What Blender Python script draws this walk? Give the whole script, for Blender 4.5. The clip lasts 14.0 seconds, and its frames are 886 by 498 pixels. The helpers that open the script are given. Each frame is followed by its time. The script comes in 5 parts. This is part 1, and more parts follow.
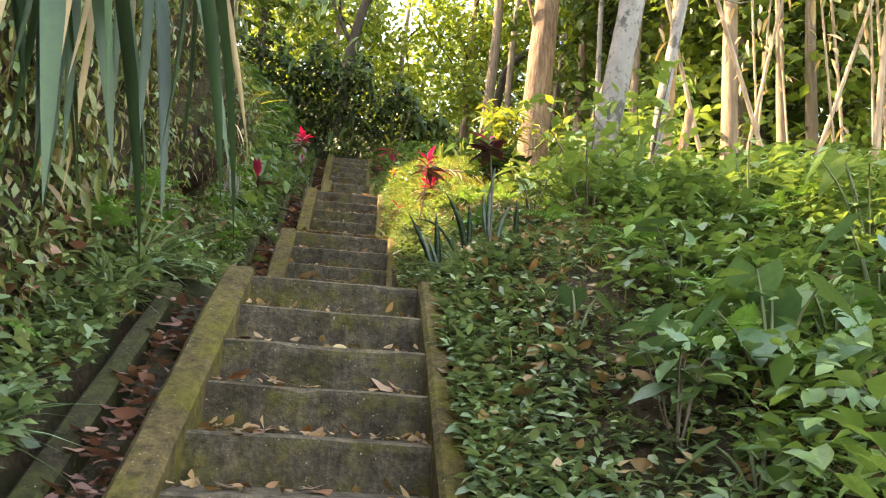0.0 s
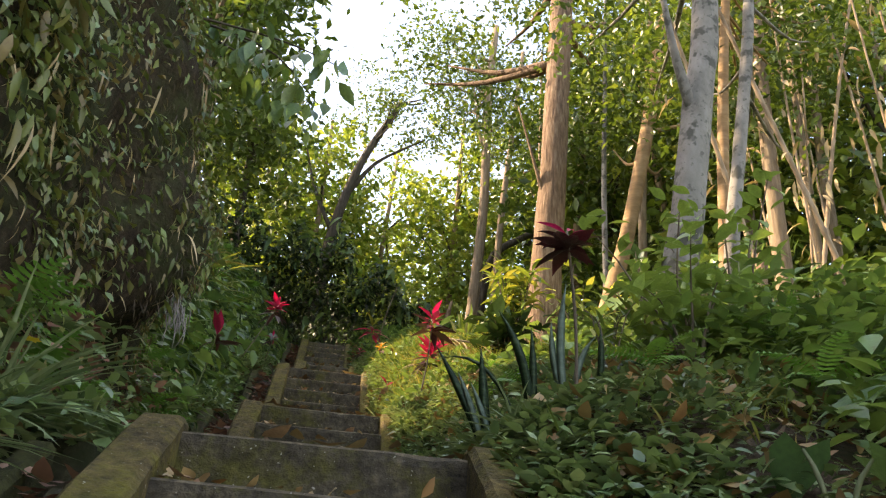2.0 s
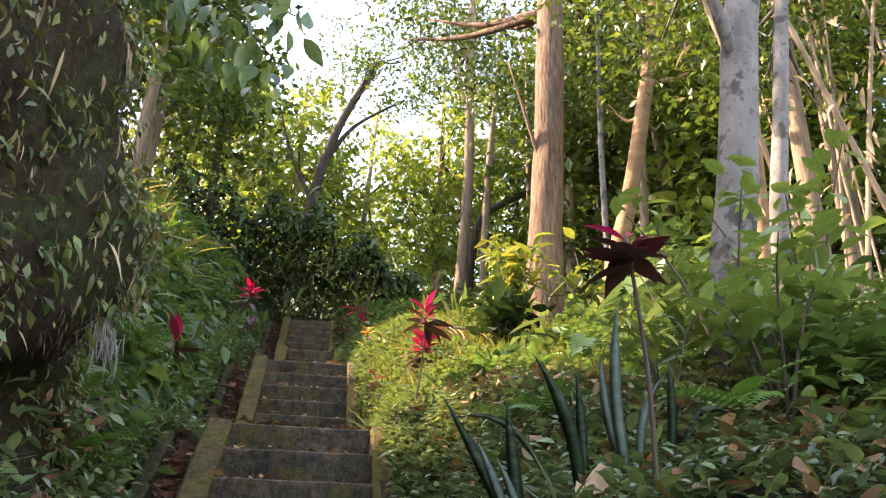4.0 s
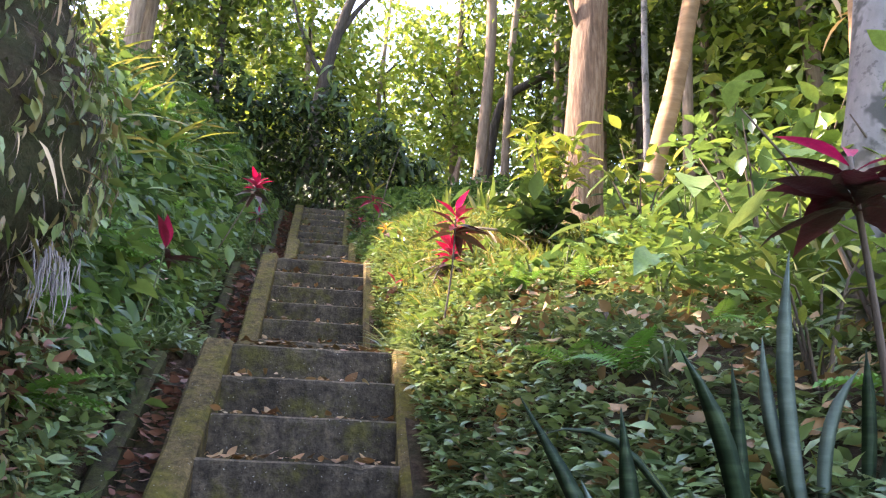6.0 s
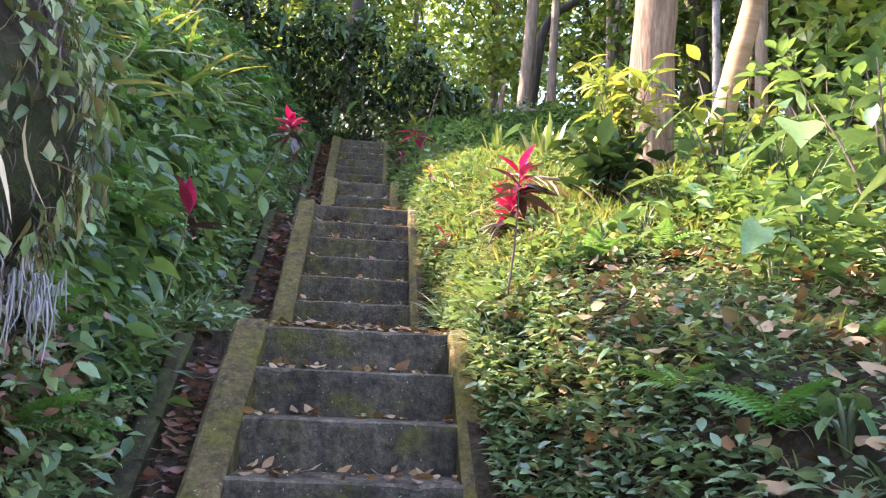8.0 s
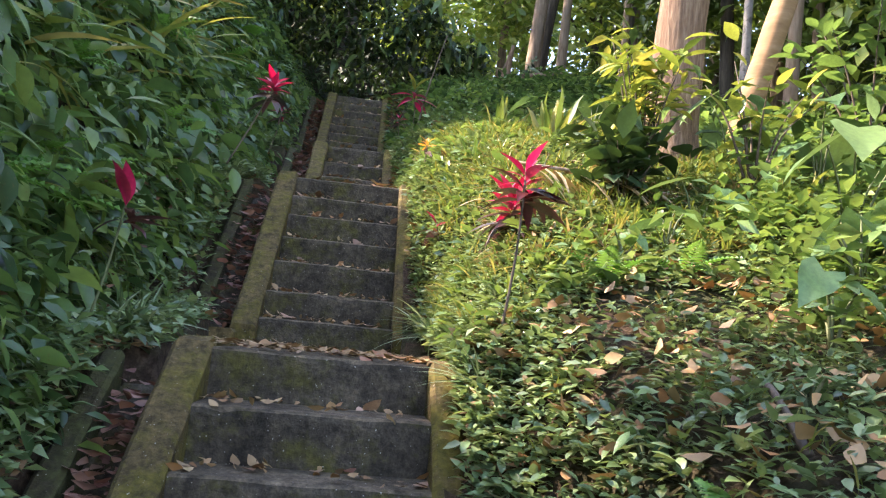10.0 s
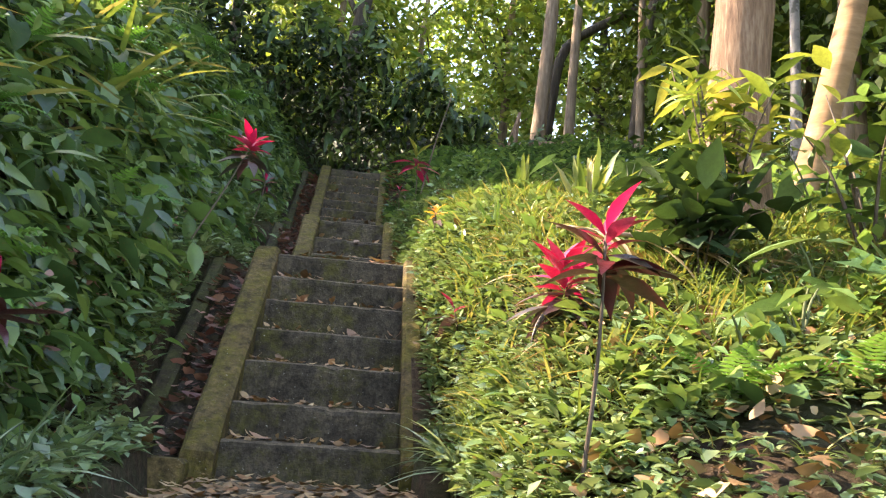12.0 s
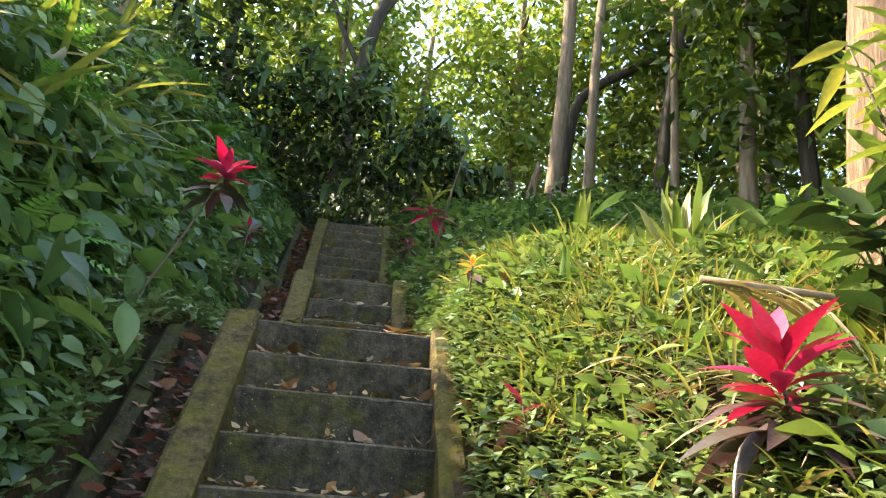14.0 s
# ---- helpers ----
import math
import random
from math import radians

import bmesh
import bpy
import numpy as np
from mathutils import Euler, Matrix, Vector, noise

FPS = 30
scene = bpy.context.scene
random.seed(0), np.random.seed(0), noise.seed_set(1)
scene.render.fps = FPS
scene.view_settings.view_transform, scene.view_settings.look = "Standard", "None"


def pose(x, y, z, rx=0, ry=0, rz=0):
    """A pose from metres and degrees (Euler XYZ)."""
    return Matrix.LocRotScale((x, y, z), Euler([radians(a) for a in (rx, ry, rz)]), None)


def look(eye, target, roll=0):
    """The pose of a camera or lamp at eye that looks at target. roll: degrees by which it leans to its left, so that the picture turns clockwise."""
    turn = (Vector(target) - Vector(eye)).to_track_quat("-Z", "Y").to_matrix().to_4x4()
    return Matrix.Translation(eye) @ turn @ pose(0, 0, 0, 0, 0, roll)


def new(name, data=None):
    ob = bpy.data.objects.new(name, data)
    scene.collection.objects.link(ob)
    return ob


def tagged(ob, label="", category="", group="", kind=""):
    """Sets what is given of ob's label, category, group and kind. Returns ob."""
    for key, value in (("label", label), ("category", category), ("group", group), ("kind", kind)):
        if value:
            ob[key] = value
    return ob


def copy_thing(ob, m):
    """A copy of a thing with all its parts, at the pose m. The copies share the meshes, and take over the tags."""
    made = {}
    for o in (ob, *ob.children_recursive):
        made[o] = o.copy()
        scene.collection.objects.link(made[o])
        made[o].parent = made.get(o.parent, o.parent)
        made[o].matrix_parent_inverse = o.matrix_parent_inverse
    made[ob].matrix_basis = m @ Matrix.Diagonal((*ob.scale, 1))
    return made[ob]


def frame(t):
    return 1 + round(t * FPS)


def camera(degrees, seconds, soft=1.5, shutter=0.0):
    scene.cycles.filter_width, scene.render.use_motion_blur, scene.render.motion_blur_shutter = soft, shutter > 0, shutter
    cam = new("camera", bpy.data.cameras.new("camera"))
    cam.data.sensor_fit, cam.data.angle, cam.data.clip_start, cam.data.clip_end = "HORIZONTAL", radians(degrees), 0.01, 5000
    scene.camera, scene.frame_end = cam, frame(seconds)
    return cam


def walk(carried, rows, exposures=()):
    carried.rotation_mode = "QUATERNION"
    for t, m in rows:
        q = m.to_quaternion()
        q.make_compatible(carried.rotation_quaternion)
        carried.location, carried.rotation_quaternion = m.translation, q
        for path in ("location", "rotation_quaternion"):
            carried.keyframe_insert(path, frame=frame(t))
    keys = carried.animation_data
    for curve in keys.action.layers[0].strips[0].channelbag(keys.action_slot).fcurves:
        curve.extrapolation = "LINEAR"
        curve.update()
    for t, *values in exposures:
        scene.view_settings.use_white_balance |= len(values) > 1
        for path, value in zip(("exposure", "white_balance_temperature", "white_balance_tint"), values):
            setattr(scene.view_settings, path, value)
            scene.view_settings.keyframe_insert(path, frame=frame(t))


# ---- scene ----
cam = camera(59.1, 14.0, 1.2)
PATH = [
    (0, (0.769, 0.202, 1.15), (0.973, 2.136, 1.618), 3.7),
    (0.5, (0.719, 0.48, 1.16), (0.941, 2.391, 1.707), 3.1),
    (1, (0.723, 0.851, 1.061), (0.983, 2.739, 1.669), 1.3),
    (1.5, (0.677, 1.37, 1.074), (0.906, 3.181, 1.891), 4.2),
    (2, (0.643, 1.993, 1.328), (0.863, 3.736, 2.284), 4.1),
    (4.3, (0.667, 2.901, 1.995), (0.946, 4.694, 2.836), 1.1),
    (4.5, (0.64, 3.018, 2.034), (0.925, 4.818, 2.857), 1.2),
    (5, (0.596, 3.235, 2.108), (0.894, 5.065, 2.86), 1.6),
    (5.5, (0.612, 3.402, 2.216), (0.896, 5.267, 2.879), 1.8),
    (6, (0.651, 3.566, 2.395), (0.914, 5.46, 2.98), 2.2),
    (6.5, (0.613, 3.691, 2.438), (0.863, 5.609, 2.947), 2.5),
    (7, (0.544, 3.821, 2.644), (0.788, 5.754, 3.095), 3.0),
    (7.5, (0.524, 3.945, 2.647), (0.745, 5.887, 3.071), 3.1),
    (7.7, (0.543, 4.044, 2.704), (0.73, 5.993, 3.114), 2.4),
    (9.8, (0.697, 4.731, 3.248), (0.918, 6.702, 3.507), 4.5),
    (10, (0.679, 4.831, 3.248), (0.877, 6.802, 3.518), 5.5),
    (10.5, (0.678, 5.037, 3.447), (0.872, 6.998, 3.793), 4.4),
    (11, (0.78, 5.311, 3.414), (1.015, 7.263, 3.783), 4.6),
    (11.5, (0.793, 5.67, 3.451), (0.974, 7.618, 3.866), 5.2),
    (12, (0.679, 6.139, 3.483), (0.861, 8.074, 3.954), 4.4),
    (12.5, (0.63, 6.61, 3.424), (0.82, 8.531, 3.944), 4.2),
    (13, (0.568, 7.086, 3.447), (0.761, 8.981, 4.058), 4.6),
    (13.5, (0.541, 7.417, 3.674), (0.784, 9.291, 4.328), 4.3),
    (14, (0.555, 7.715, 3.846), (0.737, 9.605, 4.475), 4.8),
]
walk(cam, [(t, look(eye, target, roll)) for t, eye, target, roll in PATH], [(0.0, 3.65, 9500, 21), (0.5, 3.35, 9100, 21), (1.0, 3.4, 8500, 21), (1.5, 3.3, 8200, 21), (2.0, 2.6, 8800, 21), (4.5, 3.15, 7600, 32), (6.0, 3.5, 6900, 33), (7.5, 3.72, 6300, 34), (10.0, 3.15, 6600, 27), (12.5, 3.25, 7300, 21), (14.0, 3.1, 7200, 13)])

# ---- light and sky ----
SUN_AZ, SUN_EL = 290.0, 41.0          # degrees clockwise from +y, degrees above the horizon
sky_world = bpy.data.worlds.new("sky")
scene.world = sky_world
sky_world.use_nodes = True
_nt = sky_world.node_tree
_bg = _nt.nodes["Background"]
_sky = _nt.nodes.new("ShaderNodeTexSky")
_sky.sky_type = "NISHITA"
_sky.sun_disc = False
_sky.sun_elevation, _sky.sun_rotation = radians(SUN_EL), radians(SUN_AZ)
_nt.links.new(_sky.outputs[0], _bg.inputs[0])
_bg.inputs[1].default_value = 0.15
_sun = bpy.data.lights.new("sun", "SUN")
_sun.energy, _sun.angle, _sun.color = 2.8, radians(0.55), (1.0, 0.9, 0.74)
_a, _e = radians(SUN_AZ), radians(SUN_EL)
SUN_DIR = Vector((math.sin(_a) * math.cos(_e), math.cos(_a) * math.cos(_e), math.sin(_e)))
new("sun", _sun).matrix_world = look(SUN_DIR * 60, (0, 0, 0))

rng = np.random.default_rng(7)

# ---- materials ----


def material(name):
    m = bpy.data.materials.new(name)
    m.use_nodes = True
    nt = m.node_tree
    return m, nt, nt.nodes["Principled BSDF"], nt.nodes["Material Output"]


def ramp(nt, src, stops):
    r = nt.nodes.new("ShaderNodeValToRGB")
    while len(r.color_ramp.elements) < len(stops):
        r.color_ramp.elements.new(0.5)
    for el, (p, c) in zip(r.color_ramp.elements, stops):
        el.position, el.color = p, (*c, 1)
    nt.links.new(src, r.inputs[0])
    return r.outputs[0]


def noise_node(nt, scale, detail=4, rough=0.6, coords=None, stretch=None):
    tc = nt.nodes.new("ShaderNodeTexCoord")
    mp = nt.nodes.new("ShaderNodeMapping")
    nt.links.new(tc.outputs["Object"], mp.inputs[0])
    if stretch:
        mp.inputs["Scale"].default_value = stretch
    n = nt.nodes.new("ShaderNodeTexNoise")
    n.inputs["Scale"].default_value, n.inputs["Detail"].default_value, n.inputs["Roughness"].default_value = scale, detail, rough
    nt.links.new(mp.outputs[0], n.inputs["Vector"])
    return n.outputs["Fac"]


def mix_colour(nt, fac, a, b, mode="MIX"):
    n = nt.nodes.new("ShaderNodeMix")
    n.data_type, n.blend_type = "RGBA", mode
    for sock, v in ((n.inputs["Factor"], fac), (n.inputs["A"], a), (n.inputs["B"], b)):
        if hasattr(v, "is_linked"):
            nt.links.new(v, sock)
        elif isinstance(v, tuple):
            sock.default_value = (*v, 1)
        else:
            sock.default_value = v
    return n.outputs["Result"]


def bump(nt, bsdf, height, strength, distance=0.02):
    b = nt.nodes.new("ShaderNodeBump")
    b.inputs["Strength"].default_value, b.inputs["Distance"].default_value = strength, distance
    nt.links.new(height, b.inputs["Height"])
    nt.links.new(b.outputs[0], bsdf.inputs["Normal"])


def leaf_material(name, colours, rough=0.5, through_light=0.35, spots=0.0, per_object=False, glow=(1.0, 0.9, 0.58)):
    """A leaf: colour by piece, mottling, gloss, and light that passes through the blade."""
    m, nt, bsdf, out = material(name)
    g = nt.nodes.new("ShaderNodeObjectInfo" if per_object else "ShaderNodeNewGeometry")
    pick = g.outputs["Random"] if per_object else g.outputs["Random Per Island"]
    k = len(colours) - 1
    c = ramp(nt, pick, [(i / max(k, 1), col) for i, col in enumerate(colours)])
    n1 = noise_node(nt, 9, 4, 0.65)
    c = mix_colour(nt, 0.55, c, ramp(nt, n1, [(0.3, (0.35, 0.36, 0.33)), (0.7, (0.75, 0.76, 0.66))]), "OVERLAY")
    if spots:
        n2 = noise_node(nt, 60, 2, 0.5)
        c = mix_colour(nt, ramp(nt, n2, [(0.62, (0, 0, 0)), (0.72, (spots, spots, spots))]), c, (0.16, 0.09, 0.035))
    nt.links.new(c, bsdf.inputs["Base Color"])
    bsdf.inputs["Roughness"].default_value = rough * 0.85
    bsdf.inputs["Specular IOR Level"].default_value = 0.5
    tr = nt.nodes.new("ShaderNodeBsdfTranslucent")
    tc = mix_colour(nt, 1.0, c, glow, "MULTIPLY")
    gain = nt.nodes.new("ShaderNodeHueSaturation")
    gain.inputs["Value"].default_value, gain.inputs["Saturation"].default_value = 1.5, 1.0
    nt.links.new(tc, gain.inputs["Color"])
    nt.links.new(gain.outputs[0], tr.inputs["Color"])
    mx = nt.nodes.new("ShaderNodeMixShader")
    mx.inputs[0].default_value = through_light * 0.75
    nt.links.new(bsdf.outputs[0], mx.inputs[1])
    nt.links.new(tr.outputs[0], mx.inputs[2])
    nt.links.new(mx.outputs[0], out.inputs["Surface"])
    bump(nt, bsdf, n1, 0.25, 0.01)
    return m


def bark_material(name, dark, mid, light, patch=None, stretch=(9, 9, 1.1), scale=2.2, rough=0.85, strength=0.7):
    m, nt, bsdf, out = material(name)
    n1 = noise_node(nt, scale, 6, 0.65, stretch=stretch)
    n2 = noise_node(nt, 1.7, 3, 0.55)
    c = ramp(nt, n1, [(0.3, dark), (0.52, mid), (0.75, light)])
    c = mix_colour(nt, ramp(nt, n2, [(0.4, (0, 0, 0)), (0.7, (0.6, 0.6, 0.6))]), c, mid)
    if patch:
        n3 = noise_node(nt, 6.5, 3, 0.6, stretch=(1, 1, 0.8))
        c = mix_colour(nt, ramp(nt, n3, [(0.54, (0, 0, 0)), (0.6, (0.9, 0.9, 0.9))]), c, patch)
        n4 = noise_node(nt, 24, 3, 0.6)
        c = mix_colour(nt, ramp(nt, n4, [(0.58, (0, 0, 0)), (0.66, (0.7, 0.7, 0.7))]), c, tuple(v * 1.2 for v in patch))
    nt.links.new(c, bsdf.inputs["Base Color"])
    bsdf.inputs["Roughness"].default_value = rough
    bsdf.inputs["Specular IOR Level"].default_value = 0.2
    bump(nt, bsdf, n1, strength, 0.03)
    return m


def concrete_material(name, dark, light, moss, moss_amount, moss_top=0.25):
    """Weathered cast concrete with moss patches, grain and dark streaks."""
    m, nt, bsdf, out = material(name)
    big, fine = noise_node(nt, 2.6, 6, 0.7), noise_node(nt, 45, 5, 0.7)
    c = ramp(nt, big, [(0.28, dark), (0.7, light)])
    c = mix_colour(nt, 0.8, c, ramp(nt, fine, [(0.3, (0.2, 0.2, 0.19)), (0.7, (0.78, 0.77, 0.73))]), "OVERLAY")
    blot = noise_node(nt, 13, 5, 0.7)
    c = mix_colour(nt, 0.75, c, ramp(nt, blot, [(0.36, (0.18, 0.18, 0.17)), (0.5, (0.5, 0.5, 0.49)), (0.66, (0.8, 0.78, 0.72))]), "OVERLAY")
    streak = noise_node(nt, 3.0, 4, 0.6, stretch=(6, 6, 0.8))
    c = mix_colour(nt, ramp(nt, streak, [(0.45, (0, 0, 0)), (0.75, (0.55, 0.55, 0.55))]), c, tuple(v * 0.45 for v in dark))
    patch = noise_node(nt, 4.2, 8, 0.75)
    lo = 0.72 - moss_amount * 0.45
    fac = ramp(nt, patch, [(lo, (0, 0, 0)), (lo + 0.14, (0.85, 0.85, 0.85))])
    mossy = mix_colour(nt, ramp(nt, noise_node(nt, 26, 3), [(0.35, (0, 0, 0)), (0.65, (1, 1, 1))]), moss, tuple(v * 1.9 for v in moss))
    c = mix_colour(nt, fac, c, mossy)
    speck = noise_node(nt, 80, 1, 0.5)
    c = mix_colour(nt, ramp(nt, speck, [(0.74, (0, 0, 0)), (0.78, (0.7, 0.7, 0.7))]), c, (0.42, 0.4, 0.33))
    nt.links.new(c, bsdf.inputs["Base Color"])
    bsdf.inputs["Roughness"].default_value = 0.9
    bsdf.inputs["Specular IOR Level"].default_value = 0.25
    bump(nt, bsdf, mix_colour(nt, 0.5, blot, fine), 0.9, 0.025)
    return m


def soil_material(name, dark, mid, light):
    m, nt, bsdf, out = material(name)
    a, b = noise_node(nt, 1.3, 6, 0.7), noise_node(nt, 22, 6, 0.75)
    c = ramp(nt, b, [(0.28, dark), (0.5, mid), (0.74, light)])
    c = mix_colour(nt, ramp(nt, a, [(0.45, (0, 0, 0)), (0.62, (0.75, 0.75, 0.75))]), c, (0.045, 0.06, 0.022))
    nt.links.new(c, bsdf.inputs["Base Color"])
    bsdf.inputs["Roughness"].default_value = 0.95
    bsdf.inputs["Specular IOR Level"].default_value = 0.15
    bump(nt, bsdf, b, 0.9, 0.05)
    return m


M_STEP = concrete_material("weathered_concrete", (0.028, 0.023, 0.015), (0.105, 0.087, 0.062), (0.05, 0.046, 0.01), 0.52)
M_TREAD = concrete_material("pale_worn_concrete", (0.06, 0.047, 0.028), (0.17, 0.135, 0.088), (0.06, 0.05, 0.014), 0.35)
M_CURB = concrete_material("mossy_concrete", (0.055, 0.04, 0.014), (0.15, 0.107, 0.044), (0.072, 0.062, 0.008), 0.6)
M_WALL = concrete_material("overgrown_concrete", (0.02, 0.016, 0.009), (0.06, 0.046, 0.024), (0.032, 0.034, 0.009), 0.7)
M_SOIL = soil_material("soil", (0.025, 0.016, 0.009), (0.07, 0.046, 0.028), (0.17, 0.12, 0.075))
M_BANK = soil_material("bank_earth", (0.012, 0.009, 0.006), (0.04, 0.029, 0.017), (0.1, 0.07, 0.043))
GREENS = [(0.05, 0.09, 0.034), (0.125, 0.195, 0.078), (0.19, 0.27, 0.105), (0.1, 0.16, 0.085), (0.25, 0.31, 0.14)]
M_COVER = leaf_material("ground_cover_leaf", GREENS, 0.38, 0.3, 0.4)
M_BUSH = leaf_material("shrub_leaf", [(0.05, 0.1, 0.03), (0.115, 0.205, 0.052), (0.18, 0.27, 0.07), (0.085, 0.15, 0.058)], 0.42, 0.35, 0.4)
M_GRASS = leaf_material("grass_blade", [(0.08, 0.13, 0.026), (0.13, 0.18, 0.036), (0.19, 0.21, 0.05), (0.3, 0.25, 0.1)], 0.5, 0.4)
M_GREY_GRASS = leaf_material("grey_green_blade", [(0.09, 0.15, 0.07), (0.15, 0.21, 0.11), (0.24, 0.3, 0.18), (0.07, 0.13, 0.04)], 0.45, 0.3)
M_VINE = leaf_material("vine_leaf", [(0.035, 0.055, 0.016), (0.09, 0.125, 0.032), (0.15, 0.18, 0.045), (0.17, 0.115, 0.05), (0.1, 0.145, 0.042)], 0.55, 0.3, 0.5)
M_SLOPE = leaf_material("slope_leaf", [(0.026, 0.06, 0.022), (0.06, 0.12, 0.04), (0.1, 0.18, 0.052), (0.155, 0.23, 0.065)], 0.42, 0.6, 0.3)
# near-black greens: the shade of the stair-head hollow is put into them
M_DARK = leaf_material("shaded_thicket_leaf", [(0.012, 0.03, 0.008), (0.022, 0.05, 0.014), (0.045, 0.085, 0.022)], 0.8, 0.25)
M_CANOPY = leaf_material("canopy_leaf", [(0.03, 0.06, 0.014), (0.055, 0.1, 0.02), (0.085, 0.14, 0.026), (0.12, 0.17, 0.035)], 0.45, 0.45)
# brighter yellow-greens than the canopy: sunlight on far trees put into the colour
M_FAR = leaf_material("far_sunlit_leaf", [(0.08, 0.15, 0.026), (0.15, 0.23, 0.04), (0.22, 0.29, 0.06), (0.27, 0.31, 0.08)], 0.5, 0.5)
M_LITTER = leaf_material("dry_leaf", [(0.12, 0.066, 0.026), (0.21, 0.125, 0.053), (0.31, 0.2, 0.092), (0.22, 0.1, 0.032), (0.4, 0.285, 0.145)], 0.75, 0.1)
M_LITTER_RED = leaf_material("red_brown_dry_leaf", [(0.12, 0.045, 0.03), (0.2, 0.085, 0.055), (0.28, 0.15, 0.1), (0.15, 0.07, 0.055)], 0.7, 0.1)
M_FALLEN = leaf_material("fallen_leaf", [(0.15, 0.08, 0.04), (0.27, 0.155, 0.09), (0.36, 0.23, 0.15), (0.25, 0.1, 0.04), (0.14, 0.055, 0.035)], 0.7, 0.1, per_object=True)
M_ROOTMAT = leaf_material("dark_root_fibre", [(0.03, 0.02, 0.012), (0.06, 0.04, 0.025), (0.11, 0.075, 0.05)], 0.8, 0.1)
M_PETAL = leaf_material("yellow_petal", [(0.6, 0.4, 0.02), (0.65, 0.45, 0.04)], 0.5, 0.3)
M_STRAP = leaf_material("dark_strap_leaf", [(0.014, 0.036, 0.014), (0.025, 0.058, 0.02), (0.04, 0.085, 0.028)], 0.6, 0.2, per_object=True)
M_PALE_DEAD = leaf_material("pale_tan_dead_leaf", [(0.42, 0.27, 0.13), (0.5, 0.35, 0.2)], 0.7, 0.2, per_object=True)
M_STRAW = leaf_material("straw_blade", [(0.3, 0.22, 0.12), (0.4, 0.3, 0.17), (0.24, 0.16, 0.08)], 0.7, 0.2)
M_PINK = leaf_material("crimson_leaf", [(0.42, 0.012, 0.055), (0.52, 0.025, 0.11), (0.26, 0.012, 0.035), (0.42, 0.07, 0.13)], 0.38, 0.3, glow=(1.0, 0.55, 0.75), per_object=True)
M_MAROON = leaf_material("maroon_leaf", [(0.05, 0.012, 0.012), (0.09, 0.02, 0.02), (0.035, 0.03, 0.018)], 0.35, 0.2, glow=(1.0, 0.55, 0.75), per_object=True)
M_OLIVE = leaf_material("dull_green_red_leaf", [(0.05, 0.06, 0.04), (0.09, 0.045, 0.045), (0.06, 0.09, 0.05)], 0.4, 0.2, glow=(1.0, 0.55, 0.75), per_object=True)
M_ORANGE = leaf_material("orange_leaf", [(0.6, 0.2, 0.03), (0.65, 0.35, 0.06), (0.5, 0.12, 0.03)], 0.45, 0.35, per_object=True)
M_YELLOW = leaf_material("yellow_green_leaf", [(0.07, 0.14, 0.02), (0.16, 0.22, 0.035), (0.36, 0.33, 0.06), (0.035, 0.085, 0.02)], 0.4, 0.35, per_object=True)
M_CROTON = leaf_material("croton_leaf", [(0.035, 0.07, 0.02), (0.1, 0.16, 0.035), (0.2, 0.27, 0.05), (0.3, 0.34, 0.07), (0.46, 0.42, 0.1)], 0.35, 0.3, per_object=True)
M_TARO = leaf_material("broad_heart_leaf", [(0.045, 0.1, 0.04), (0.075, 0.15, 0.06), (0.11, 0.19, 0.07), (0.15, 0.22, 0.08)], 0.38, 0.25, 0.2, per_object=True)
M_SANS = leaf_material("banded_stiff_leaf", [(0.02, 0.05, 0.025), (0.035, 0.075, 0.035), (0.07, 0.12, 0.075)], 0.62, 0.05)
_nt = M_SANS.node_tree
_b = _nt.nodes["Principled BSDF"]
_b.inputs["Specular IOR Level"].default_value = 0.2
_band = noise_node(_nt, 3.0, 3, 0.6, stretch=(1.5, 1.5, 16))
_nt.links.new(ramp(_nt, _band, [(0.4, (0.01, 0.024, 0.01)), (0.54, (0.02, 0.042, 0.018)), (0.66, (0.045, 0.075, 0.035))]), _b.inputs["Base Color"])
M_SANS_PALE = bark_material("pale_grey_green_blade", (0.04, 0.065, 0.045), (0.09, 0.13, 0.095), (0.17, 0.22, 0.17), stretch=(1.5, 1.5, 7), scale=3.0, rough=0.6, strength=0.15)
M_STEM = bark_material("green_stem", (0.05, 0.06, 0.02), (0.1, 0.12, 0.05), (0.17, 0.17, 0.09), rough=0.6, strength=0.2)
M_CANE_STEM = bark_material("pale_woody_stem", (0.05, 0.04, 0.027), (0.11, 0.085, 0.06), (0.18, 0.15, 0.11), rough=0.8, strength=0.4)
M_BARK_RED = bark_material("red_brown_fibrous_bark", (0.05, 0.029, 0.018), (0.18, 0.115, 0.07), (0.34, 0.25, 0.165), scale=3.4, strength=0.9)
M_BARK_TAN = bark_material("smooth_tan_bark", (0.14, 0.085, 0.042), (0.27, 0.17, 0.085), (0.4, 0.28, 0.16), stretch=(1.5, 1.5, 6), scale=1.6, strength=0.25)
M_BARK_GREY = bark_material("grey_brown_bark", (0.085, 0.062, 0.04), (0.21, 0.155, 0.1), (0.34, 0.265, 0.18), strength=0.6)
M_BARK_WHITE = bark_material("white_lichen_bark", (0.1, 0.094, 0.08), (0.19, 0.182, 0.16), (0.28, 0.268, 0.24), patch=(0.06, 0.062, 0.05), stretch=(3, 3, 1.5), strength=0.3)
M_BARK_DARK = bark_material("dark_bark", (0.025, 0.02, 0.014), (0.06, 0.05, 0.035), (0.12, 0.1, 0.07))
